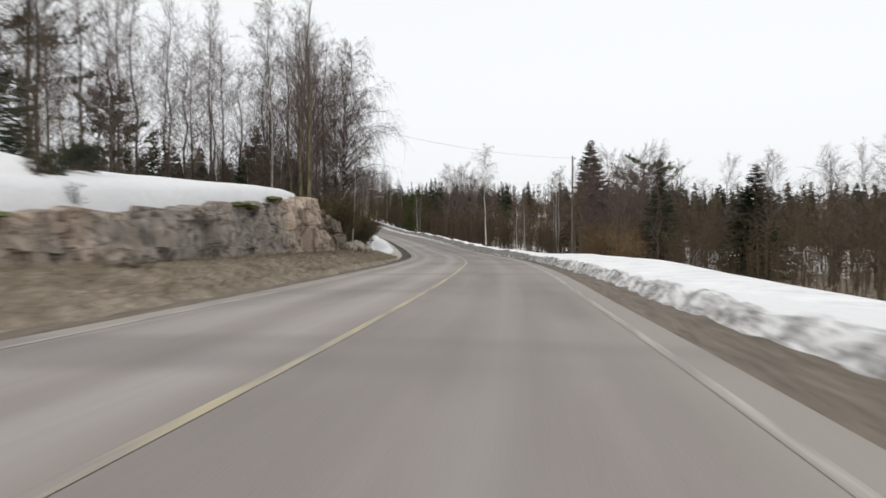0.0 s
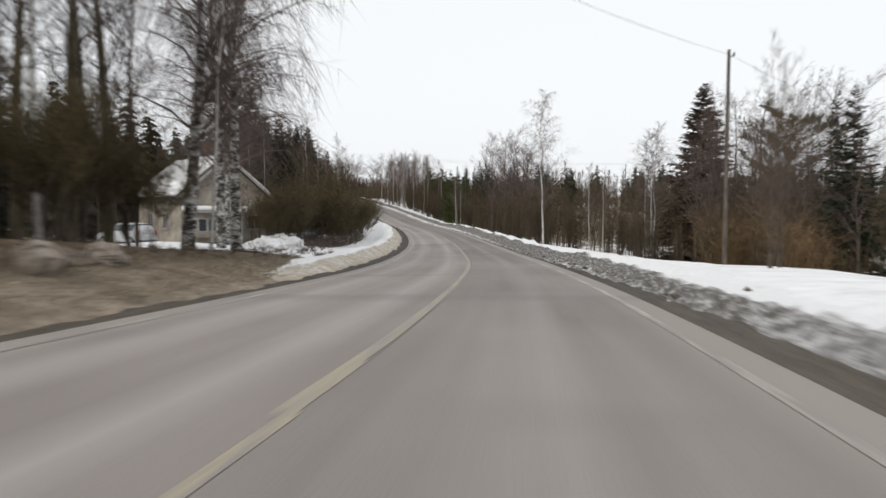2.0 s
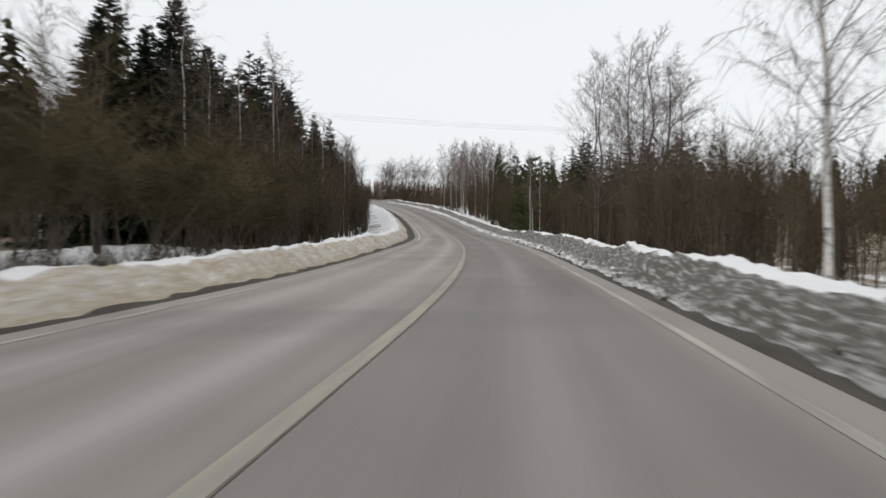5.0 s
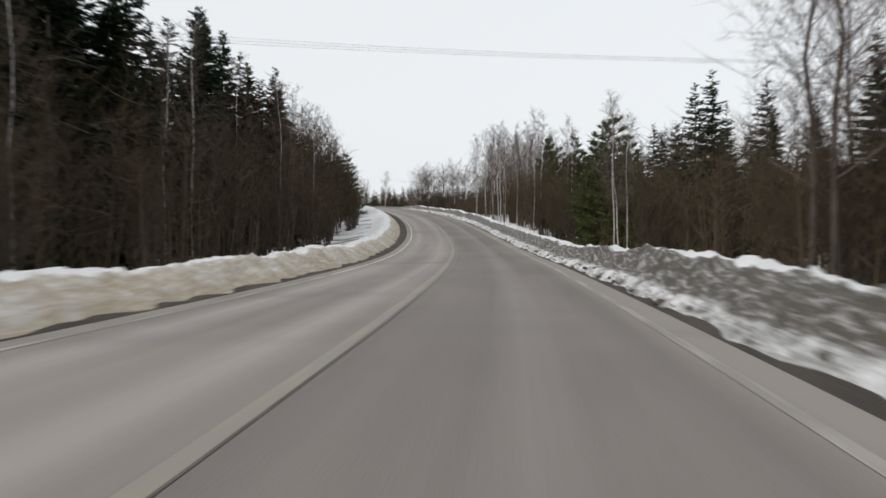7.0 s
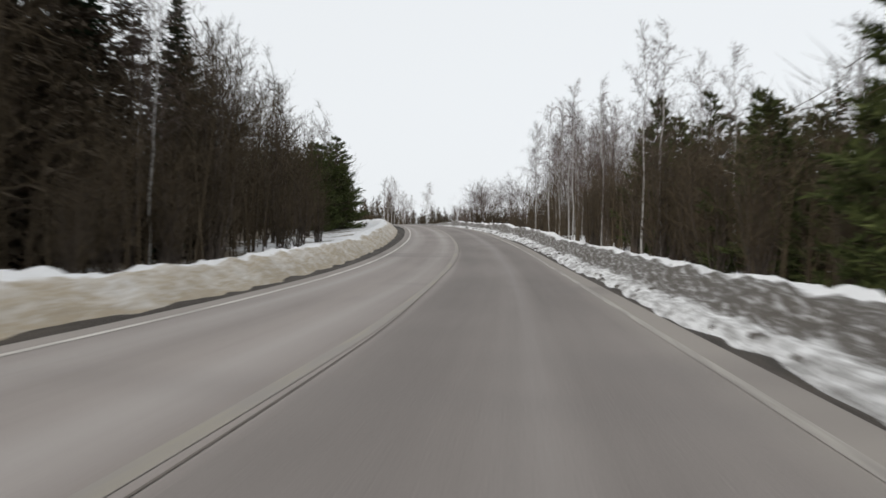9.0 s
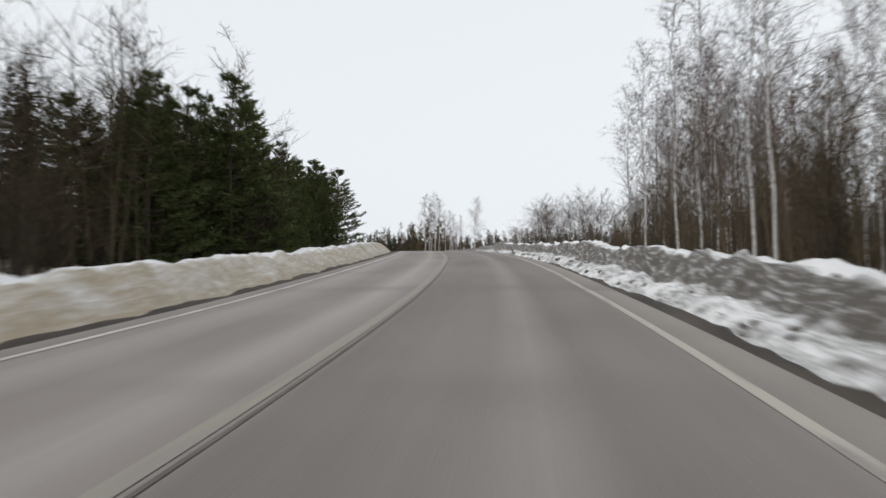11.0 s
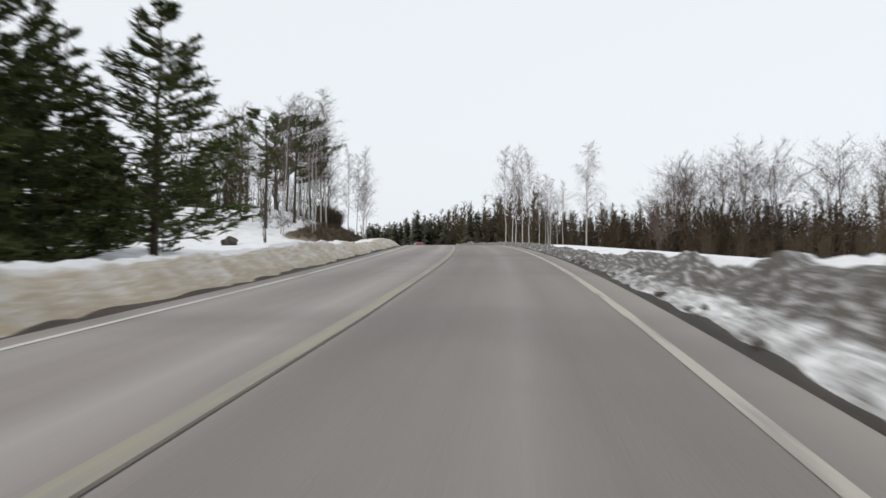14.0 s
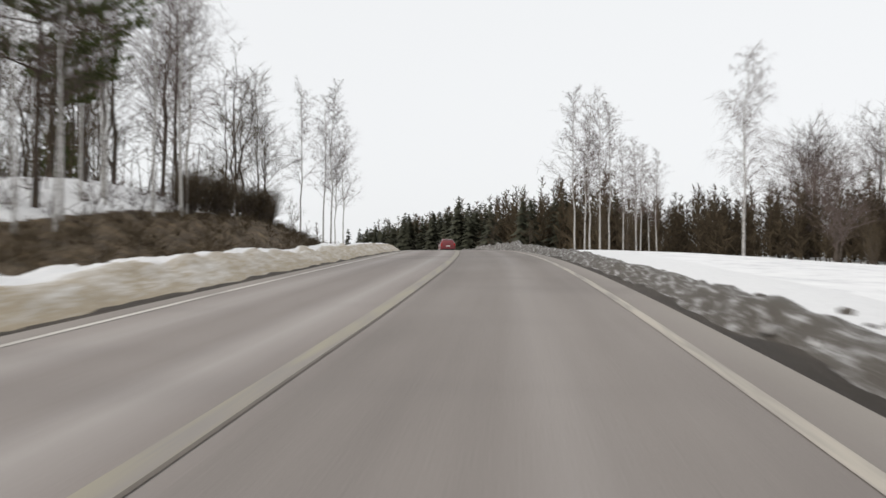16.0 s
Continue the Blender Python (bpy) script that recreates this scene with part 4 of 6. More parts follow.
def young_pine(name, h, seed, label, low=0.05, spread=0.27, whorls=15, per=6, shoots=6, tuft=9, coarse=1.0):
    """A young pine: yearly whorls of upswept branches, with needle tufts on their side shoots."""
    rng = random.Random(seed)
    tree = tagged(new(name), label, "tree")
    tree.location = (0, 0, -200)
    trunk, crown, limb = Wood(), Wood(), Wood()
    pts = stem_points(rng, h, 0.015, wob=0.006)
    trunk.tube(pts, [h * 0.0105 * (1.1 - 1.03 * i / (len(pts) - 1)) + 0.006 for i in range(len(pts))], 6)
    for k in range(whorls):
        t0 = low + (0.92 - low) * (k + rng.uniform(-0.2, 0.2)) / (whorls - 1)
        turn = rng.uniform(0, 6.28)
        slight = coarse * (1.0 - 0.45 * t0 * t0)
        for j in range(per if t0 < 0.75 else per - 2):
            t = min(0.97, max(low, t0 + rng.uniform(-0.012, 0.012)))
            ln = h * spread * (1.02 - t) ** 0.9 * rng.uniform(0.6, 1.2) * min(1.0, 0.7 + t) + 0.10
            up = 0.05 + 0.75 * t * t + rng.uniform(-0.12, 0.15)
            w = turn + 6.283 * j / per + rng.uniform(-0.35, 0.35)
            d = Vector((math.cos(w) * math.cos(up), math.sin(w) * math.cos(up), math.sin(up)))
            p = on_stem(pts, t)
            line = [p, p + d * ln * 0.5, p + d * ln * 0.8 + Vector((0, 0, ln * 0.06)), p + d * ln + Vector((0, 0, ln * 0.20))]
            limb.tube(line, [0.024 * h / 8, 0.016 * h / 8, 0.010 * h / 8, 0.004], 3)
            side = d.cross(Vector((0, 0, 1))).normalized()
            for m in range(shoots):
                u = 0.28 + 0.72 * (m + rng.random()) / shoots
                a = on_stem(line, min(u, 1.0))
                sgn = 1 if m % 2 else -1
                e = (d * 0.75 + side * sgn * rng.uniform(0.35, 0.9) + Vector((0, 0, rng.uniform(0.05, 0.55)))).normalized() * (ln * 0.34 * (1.15 - 0.6 * u) + 0.10)
                needles(crown, rng, a, e, tuft, 0.20 * slight, 0.062 * slight)
            needles(crown, rng, line[2], line[3] - line[2] + Vector((0, 0, 0.08)), 7, 0.17 * slight, 0.036 * slight)
    needles(crown, rng, pts[-2].lerp(pts[-1], 0.6), (pts[-1] - pts[-2]) * 0.45, 16, 0.16, 0.03)
    part("trunk", trunk.data("trunk", M_PINEBARK, True), tree)
    part("limb", limb.data("limb", M_PINEBARK), tree)
    part("crown", crown.data("crown", M_PINE), tree)
    return tree


def bush(name, h, seed, label, material, stems=26, spread=0.75, sub=11, twigs=5, clear=0.2):
    rng = random.Random(seed)
    ob = tagged(new(name), label, "bush")
    ob.location = (0, 0, -200)
    wood, fine_w = Wood(), Wood()
    for k in range(stems):
        d = rand_dir(rng, rng.uniform(0.75, 1.45))
        ln = h * rng.uniform(0.6, 1.05)
        line = [Vector((rng.uniform(-.3, .3), rng.uniform(-.3, .3), -0.2))]
        for j in range(1, 5):
            line.append(line[-1] + (d * spread + Vector((0, 0, 0.75 + 0.15 * j)) + Vector((rng.uniform(-.2, .2), rng.uniform(-.2, .2), 0))).normalized() * ln / 4)
        wood.tube(line, [k_ * (0.6 if spread > 1.5 else 1.0) for k_ in (0.030, 0.024, 0.018, 0.011, 0.004)], 3)
        for j in range(sub):
            a = on_stem(line, clear + (1 - clear) * (j + rng.random()) / sub)
            dd = (Vector((0, 0, 0.8)) + rand_dir(rng, rng.uniform(-0.2, 0.9))).normalized()
            l2 = ln * rng.uniform(0.14, 0.30)
            fine_w.sliver(a, a + dd * l2, 0.022, rng)
            for _ in range(twigs):
                c = a + dd * l2 * rng.uniform(0.1, 1.0)
                fine_w.sliver(c, c + (dd + rand_dir(rng, rng.uniform(-0.5, 1.0))).normalized() * l2 * rng.uniform(0.4, 0.9), 0.018, rng)
    tagged(part("stem", wood.data("stem", M_BARK if material is not M_ORANGE else M_ORANGE), ob), kind="stuff")
    part("crown", fine_w.data("crown", material), ob)
    return ob


def dry_grass(name, bands, label, seed):
    """Flattened yellow-brown grass."""
    rng = random.Random(seed)
    w = Wood()
    for s0, s1, q0, q1, n in bands:
        for _ in range(n):
            s, q = rng.uniform(s0, s1), rng.uniform(q0, q1)
            o = ground_at(s, q)
            for _ in range(5):
                d = rand_dir(rng, rng.uniform(0.05, 0.9))
                p = o + Vector((rng.uniform(-.12, .12), rng.uniform(-.12, .12), -0.02))
                w.sliver(p, p + d * rng.uniform(0.12, 0.34), 0.018, rng)
    return tagged(new(name, w.data(name, M_GRASS)), label, "grass", kind="stuff")


dry_grass("dry_grass", [(0, 64, -7.6, -4.9, 5200), (301, 335, -10.6, -7.0, 700)], "flattened dry brown grass on the verge", 3)

BIRCH_L = "leafless white-barked birch tree standing in old snow"
ALDER_L = "leafless grey-brown deciduous tree at the forest edge"
BIRCHES = [bare_tree("birch_tree", 14.0, 101 + k, M_BIRCH, M_TWIG, BIRCH_L, low=0.22, spread=0.28, droop=0.6, up=0.85, branches=56, subs=9, twigs=8) for k in range(3)]
SLIM = [bare_tree("slim_birch", 12.0, 131 + k, M_BIRCH, M_TWIG, "slender leafless birch with a pale trunk", low=0.30, spread=0.20, droop=0.25, up=1.0, branches=40, subs=7, twigs=6, radius=0.055) for k in range(4)]
ALDERS = [bare_tree("alder_tree", 10.0, 151 + k, M_BARK, M_TWIG_BROWN, ALDER_L, low=0.12, spread=0.30, droop=0.0, up=0.85, branches=36, forked=True, subs=6, twigs=7, thin=1.35, radius=0.06) for k in range(4)]
ASPENS = [bare_tree("bare_tree", 13.0, 171 + k, M_BARK, M_TWIG, "tall leafless tree with a dark trunk", low=0.22, spread=0.27, droop=0.1, up=0.8, branches=46, subs=8, twigs=7) for k in range(3)]
BIGBIRCHES = [bare_tree("old_birch", 17.0, 181 + k, M_OLDBIRCH, M_TWIG, "old leafless birch with a thick dark-scarred white trunk", low=0.22, spread=0.30, droop=0.7, up=0.75, branches=80, subs=9, twigs=9, radius=0.25, thin=1.15) for k in range(2)]
LIMES = [bare_tree("round_tree", 14.0, 191 + k, M_BARK, M_TWIG, "broad leafless tree with a rounded crown", low=0.15, spread=0.42, droop=0.0, up=0.75, branches=66, subs=8, twigs=7, forked=True, thin=1.6) for k in range(2)]
SPRUCES = [spruce_tree("spruce_tree", 15.0, 201 + k, "dark green spruce with drooping branches", M_SPRUCE, spread=0.19 + 0.02 * k, levels=27) for k in range(3)]
BIGSPRUCE = [spruce_tree("spruce_tree", 15.0, 221 + k, "old spruce with dull brownish drooping branches", M_OLDSPRUCE, spread=0.235, low=0.08, levels=50, per=13) for k in range(1)]
FULLSPRUCE = [spruce_tree("spruce_tree", 15.0, 225, "big dense dark green spruce behind the willows", M_SPRUCE, spread=0.22, low=0.05, levels=46, per=13)]
PINES = [pine_tree("pine_tree", 11.0, 231 + k, "old pine with flat clumpy dark green crown") for k in range(3)]
YOUNG = [young_pine("young_pine", 8.0, 251 + k, "dense young pine with green needles to the ground", spread=0.27, whorls=14, per=6, shoots=7, tuft=10, coarse=1.4) for k in range(3)]
NEARPINE = [young_pine("young_pine", 8.0, 259, "single full young pine with upswept green branches", low=0.10, spread=0.30, whorls=16, per=7, shoots=9, tuft=10, coarse=1.15)]
OLIVES = [bare_tree("aspen_tree", 15.0, 301 + k, M_OLIVE, M_TWIG, "leafless aspen with a stout olive-grey trunk", low=0.30, spread=0.24, droop=0.0, up=0.95, branches=38, subs=6, twigs=6, radius=0.16) for k in range(2)]
DULLS = [spruce_tree("spruce_tree", 15.0, 311 + k, "spruce with dull brownish drooping branches in the forest", M_DULL, spread=0.22, low=0.05, levels=28, per=9) for k in range(2)]
BUSHES = [bush("willow_bush", 4.0, 261 + k, "leafless olive-brown willow bush beside the road", M_WILLOW, stems=10, spread=1.7, sub=30, twigs=9, clear=0.55) for k in range(3)]
THICKETS = [bush("thicket_bush", 5.0, 281 + k, "dense leafless brown brushwood at the forest edge", M_TWIG_BROWN, stems=24, spread=0.35, sub=11, twigs=5) for k in range(3)]
ORANGES = [bush("orange_willow", 5.0, 291 + k, "orange-brown leafless willow on the valley slope", M_ORANGE, stems=40, spread=0.55, sub=13, twigs=6) for k in range(1)]
JUNIPERS = [bush("juniper_bush", 1.0, 321, "low dark juniper bush in the snow on the rock", M_SPRUCE, stems=30, spread=1.0, sub=12, twigs=6, clear=0.1)]
MASTERS = BIGBIRCHES + JUNIPERS + BIRCHES + SLIM + ALDERS + ASPENS + LIMES + SPRUCES + BIGSPRUCE + FULLSPRUCE + PINES + YOUNG + NEARPINE + OLIVES + DULLS + BUSHES + THICKETS + ORANGES
HEIGHTS = {"birch_tree": 14, "slim_birch": 12, "old_birch": 17, "alder_tree": 10, "bare_tree": 13, "aspen_tree": 15, "juniper_bush": 1, "round_tree": 14, "spruce_tree": 15, "pine_tree": 11, "young_pine": 8, "willow_bush": 4, "thicket_bush": 5, "orange_willow": 5}
used = set()


def plant(kinds, s, q, h, wide=1.0, group="", label="", lean=0.0):
    """Plant one of the kinds at s, q with height h."""
    master = rnd.choice(kinds)
    k = h / HEIGHTS[master.name.split(".")[0]]
    m = Matrix.Translation(ground_at(s, q)) @ Matrix.Rotation(radians(heading(s)), 4, "Z") @ Matrix.Rotation(radians(lean), 4, "Y") @ Matrix.Rotation(rnd.uniform(0, 6.283), 4, "Z")
    ob = master if master not in used else copy_thing(master, Matrix())
    used.add(master)
    ob.matrix_basis = m @ Matrix.Diagonal((k * wide, k * wide, k, 1))
    return tagged(ob, label=label, group=group)


def belt(kinds, s0, s1, q0, q1, n, h0, h1, group, wide=(0.85, 1.2)):
    for i in range(n):
        s = s0 + (s1 - s0) * (i + rnd.random()) / n
        q = rnd.uniform(q0, q1)
        plant(kinds, s, q, rnd.uniform(h0, h1), rnd.uniform(*wide), group)


# single trees that can be told apart
plant(BIRCHES, 113.0, 10.0, 15.6, 0.88, label="tall single birch on the snowy slope beside the road")
plant(SLIM, 118.5, 16.3, 9.5)
plant(SLIM, 105, 14.0, 7.5)
plant(BIGSPRUCE, 113.5, 27.0, 19.0, 1.35)
belt(ASPENS, 84, 108, 21, 31, 11, 12, 15.5, "tall trees on the slope")
belt(ASPENS, 95, 110, 24, 31, 6, 15.5, 18, "tall trees on the slope", (0.8, 1.0))
for s, q, h in [(119, 23.5, 12.5), (116.5, 22.0, 13.5), (113, 21.5, 14.0), (110.5, 20.5, 13.0)]:
    plant(SLIM, s, q, h, 1.3, "birches beside the old spruce")
plant(SPRUCES, 88, 27, 15)
plant(SPRUCES, 97, 31, 16)
plant(ALDERS, 61.0, 9.6, 7.0, 0.6)
plant(ALDERS, 61.8, 10.2, 6.0, 0.6)
plant(PINES, 110, 34.0, 15.8, 0.72)
plant(FULLSPRUCE, 92, 41.3, 14.4, 1.7)
plant(SLIM, 168.2, 8.3, 8.8, 0.95)
plant(SLIM, 169.5, 8.9, 9.2, 0.95, lean=-3)
plant(SLIM, 174.5, 10.5, 8.6, 0.95)
plant(YOUNG, 217.4, 14.5, 11.0, 0.9)
plant(YOUNG, 212, 16.0, 11.0, 0.9)
plant(YOUNG, 206, 16.5, 10.0, 0.9)
plant(BIRCHES, 324.0, 13.7, 9.9, 0.85, label="single weeping birch on the snowy field")
for s, q, h in [(345, 9.4, 13.5), (349, 11.5, 14), (350, 12.6, 14.5), (353, 14.2, 14.5), (347, 10.6, 12), (358, 17.0, 12), (360, 19.0, 12.5), (356, 18.0, 11), (364, 22.5, 12), (362, 21.0, 10), (351, 16.0, 9)]:
    plant(SLIM, s, q, h * 0.93, 1.15, "birches on the field")
plant(PINES, 302.8, -12.6, 7.5, 1.05)
plant(PINES, 308.2, -11.7, 7.4, 1.0)
plant(YOUNG, 300.0, -19.0, 7.2, 1.1)
plant(ALDERS, 296.3, -11.1, 5.6, 0.75)
plant(SLIM, 300.2, -10.9, 7.6, 0.9, "birches along the yard", lean=3)
plant(SLIM, 300.9, -11.2, 8.0, 0.9, "birches along the yard", lean=4)
plant(NEARPINE, 276.3, -9.3, 8.5, 1.42)
plant(YOUNG, 281.0, -11.0, 2.2, 1.3)
for s, q, h in [(263, -9.8, 7.4), (267.0, -10.4, 8.2), (270.5, -11.0, 8.6), (272, -13.2, 8.2), (269, -14.2, 8.5), (273.5, -15.5, 8.0), (266, -12.2, 8.0), (274.2, -12.0, 8.0), (268.6, -12.4, 8.4), (271.0, -15.6, 8.6), (276.5, -14.2, 7.2)]:
    plant(YOUNG, s, q, h, 1.2, "young pines along the road")
for s, q, h in [(336, -8.2, 10.6), (338, -9.0, 10.0), (341, -8.0, 8.6), (334, -9.8, 9.5), (339.5, -8.4, 7.5)]:
    plant(SLIM, s, q, h, 1.15, "birches at the road's bend")
for s, q, h in [(304.2, -9.7, 8.2), (306, -9.8, 8.5), (307.5, -10.5, 9.5), (311, -11.9, 9.5), (313, -12.2, 10), (312, -11.6, 9.5)]:
    plant(SLIM, s, q, h, 1.1, "birches along the yard")
for s, q, h, w in [(167.3, -27.2, 23.0, 1.35), (171, -25, 19.0, 1.2), (164.5, -29, 19.0, 1.2)]:
    plant(FULLSPRUCE, s, q, h, w, "tall spruces behind the bend")

# left: hill behind the rock
belt(ASPENS, 14, 64, -30, -14, 26, 11, 16, "trees on the rocky hill")
belt(ASPENS, 40, 62, -22, -15, 8, 13, 16, "trees on the rocky hill", (0.7, 0.9))
belt(PINES, 40, 62, -34, -22, 2, 10, 12, "pines on the rocky hill")
plant(ALDERS, 16.0, -8.9, 5.0, 0.9, label="small crooked bare tree at the rock's edge")
plant(SPRUCES, 25.5, -15.5, 4.6, 0.9, "spruces on the rocky hill")
plant(SPRUCES, 27.5, -17.5, 5.5, 0.9, "spruces on the rocky hill")
for s, q, up in [(19.5, -10.0, 1.75), (21.0, -10.6, 1.7), (17.5, -9.6, 1.4), (16.2, -8.5, 0.5)]:
    plant(JUNIPERS, s, q, 0.75, 1.5, "junipers on the rock").location.z += up
belt(SPRUCES, 25, 62, -40, -22, 6, 6, 11, "spruces on the rocky hill")
belt(BIRCHES + ASPENS, 50, 63, -15, -9.5, 6, 13, 18, "birches below the rock", (0.6, 0.8))
belt(ALDERS, 48, 66, -17, -9.5, 10, 6, 10, "alders below the rock")
belt(OLIVES, 49, 62, -13.5, -9.6, 7, 14, 17, "aspens below the rock")
plant(BIRCHES, 63.5, -9.0, 13.0, 0.55, "birches below the rock", lean=3)
belt(BUSHES, 48, 60, -12, -8.4, 9, 2.5, 4, "bushes below the rock")
# house garden
belt(BUSHES, 87, 96, -14.5, -10.5, 7, 2.6, 4.0, "garden bushes by the house")
plant(BIGBIRCHES, 70.5, -10.3, 17.0, 0.95)
plant(BIGBIRCHES, 77.0, -13.0, 17.5, 0.95)
plant(BIGBIRCHES, 83.5, -14.6, 15.0, 0.8)
plant(BIGBIRCHES, 64.6, -10.3, 18.0, 0.9, lean=5)
for s, q, h in [(55, -14.5, 6.5), (58.5, -13.5, 6.0), (50, -15, 6)]:
    plant(SPRUCES, s, q, h, 0.95, "spruces below the rock")
belt(BUSHES, 83, 91, -12.5, -9.5, 6, 2.6, 4.0, "garden bushes by the house")
belt(SLIM, 97, 114, -24, -16, 5, 13, 16, "birches behind the house")
belt(BUSHES, 88, 132, -10.5, -8.8, 13, 3.2, 4.8, "willow bushes along the road", (1.3, 1.6))
belt(BUSHES, 96, 132, -15, -11.0, 9, 4.2, 5.8, "willow bushes along the road", (1.0, 1.3))
belt(ALDERS, 100, 134, -26, -14, 12, 7, 11, "trees behind the house")
belt(SLIM, 114, 154, -28, -16, 8, 12, 16, "birches behind the house")
belt(ASPENS, 98, 128, -44, -28, 10, 10, 14, "trees behind the house")
for s, q, h in [(131, -19.0, 12.0), (134, -19.5, 14.5), (137, -18.5, 13.0), (146, -19, 13.5), (148.5, -16.5, 13.0), (151, -19.5, 15), (154.5, -17, 15.5), (158, -20, 16), (161, -17.5, 16.5), (164.5, -18.5, 17), (168, -17.5, 16.5)]:
    plant(FULLSPRUCE if s < 140 else SPRUCES, s, q, h, 1.3, "big spruces behind the willows")
# left forest
belt(SPRUCES, 158, 190, -23, -16.5, 12, 14, 17.5, "spruces in the forest inside the bend", (1.0, 1.3))
belt(SPRUCES, 152, 205, -34, -22, 10, 15, 18, "spruces in the forest inside the bend", (1.0, 1.3))
for s, q, h in [(194, -19.3, 17.7), (200, -18.2, 15.8), (208, -16.3, 14.7), (188, -19.5, 18.0)]:
    plant(FULLSPRUCE, s, q, h, 0.95, "pointed spruces over the forest edge")
belt(ALDERS, 199, 221, -17, -12, 12, 10.5, 12.2, "trees at the forest edge inside the bend")
belt(DULLS, 182, 201, -16.5, -13, 7, 12.5, 14, "dull spruces in the forest inside the bend", (0.9, 1.15))
belt(ALDERS, 128, 240, -16, -10, 34, 7, 11.5, "trees at the forest edge inside the bend")
belt(THICKETS, 128, 240, -13.5, -8.5, 30, 3, 6, "brushwood at the forest edge inside the bend")
belt(SLIM, 136, 204, -16, -11, 9, 10, 14, "birches in the forest inside the bend")
# left pines
belt(YOUNG, 226, 240, -13.0, -9.4, 11, 7.0, 8.6, "young pines along the road", (1.0, 1.3))
belt(YOUNG, 240, 267, -12.5, -9.2, 23, 5.2, 7.5, "young pines along the road")
belt(YOUNG, 228, 270, -18, -12.5, 25, 6.0, 7.6, "young pines along the road", (1.2, 1.6))
belt(SPRUCES, 226, 262, -24, -17, 8, 9, 12, "spruces behind the pines")
belt(SLIM, 250, 290, -32, -22, 6, 11, 14, "birches behind the pines")
# left yard and after
belt(ALDERS, 314, 336, -22, -11, 13, 7, 10, "trees above the brown bank", (1.1, 1.4))
belt(ASPENS, 317, 337, -20, -11.5, 6, 9, 12, "trees above the brown bank")
belt(THICKETS, 316, 331, -11.6, -10.4, 26, 1.3, 1.8, "low brown hedge on the bank", (1.8, 2.3))
belt(SPRUCES, 318, 345, -44, -27, 6, 4.5, 6.5, "spruces behind the yard")
belt(YOUNG, 310, 342, -26, -19, 8, 2.6, 4.0, "dark pines behind the yard", (1.2, 1.6))
belt(YOUNG, 306, 316, -26, -17, 3, 3.5, 5, "pines in the yard", (1.2, 1.5))
belt(ALDERS, 345, 420, -30, -14, 8, 5, 8, "trees past the crest")
# right valley
belt(ALDERS, 60, 134, 28, 46, 22, 8, 12, "trees in the valley")
belt(ASPENS, 60, 134, 30, 50, 12, 13, 17, "tall trees in the valley")
belt(THICKETS, 74, 136, 17, 30, 26, 3.5, 6, "brushwood in the valley")
for s, q, h, w in [(91, 24, 6.0, 1.5), (95, 25, 6.5, 1.4), (100, 25.5, 6.0, 1.4), (97, 22, 5.0, 1.5), (104, 24, 5.5, 1.4), (88, 22.5, 5.0, 1.5), (93, 20.5, 4.6, 1.5), (84, 21.5, 5.0, 1.5)]:
    plant(ORANGES, s, q, h, w, "orange willows on the slope")
# right forest
belt(THICKETS, 120, 244, 9.5, 15, 44, 3.5, 6.5, "brushwood in the forest outside the bend")
belt(ALDERS, 122, 246, 13, 24, 31, 7, 10, "trees in the forest outside the bend")
belt(SPRUCES, 158, 200, 16, 26, 13, 10, 13, "spruces near the road")
belt(YOUNG, 179.5, 184, 10.5, 11.5, 2, 8.8, 9.6, "pines near the road", (1.0, 1.2))
belt(YOUNG, 189, 197, 11.5, 14.0, 4, 6.5, 7.5, "pines near the road", (1.1, 1.4))
belt(YOUNG, 203, 218, 12.5, 17, 5, 8, 11, "pines near the road")
belt(SPRUCES, 174, 238, 23, 36, 18, 11, 14, "spruces in the forest outside the bend")
belt(ASPENS, 141, 157, 11, 17, 9, 12, 16, "tall trees near the road")
belt(SLIM, 196, 240, 9.5, 18, 16, 10, 13, "birches in the forest outside the bend")
belt(YOUNG, 190, 228, 13, 20, 8, 7, 10, "pines in the forest outside the bend")
belt(SLIM, 243, 262, 15.5, 24, 12, 12, 16, "birch grove", (0.95, 1.25))
belt(ASPENS, 244, 264, 16.5, 25, 12, 12, 15.5, "tall bare trees in the grove", (0.7, 0.9))
belt(SLIM, 258, 280, 23, 33, 12, 12, 15, "birch grove", (0.95, 1.25))
belt(THICKETS, 242, 285, 16, 30, 20, 3, 5, "brushwood under the birches")
belt(SPRUCES, 252, 284, 26, 40, 9, 6, 9, "spruces behind the birch grove")
# right field's far edge
belt(ALDERS, 290, 400, 48, 62, 14, 6, 9, "trees across the field")
belt(LIMES, 350, 400, 50, 68, 8, 17, 21, "round trees across the field")
belt(THICKETS, 290, 400, 42, 52, 16, 3, 5, "brushwood across the field")
belt(ALDERS, 378, 440, 14, 40, 12, 6, 9, "trees past the crest")
for s, q, h in [(275.6, -11.9, 7.6), (280, -13.4, 5.2), (284, -14.5, 4.8), (278.5, -15.0, 5.5)]:
    plant(YOUNG, s, q, h, 1.2, "young pines along the road")
for s, q, h in [(91.0, -8.7, 2.4), (92.6, -9.3, 2.8), (93.6, -9.9, 3.0), (94.6, -9.2, 2.6)]:
    plant(BUSHES, s, q, h, 1.4, "willow bushes along the road")
for s, q, h in [(315, -10.2, 11.2), (313, -10.4, 10.8), (316.5, -10.6, 10.2)]:
    plant(SLIM, s, q, h, 1.1, "birches along the yard")
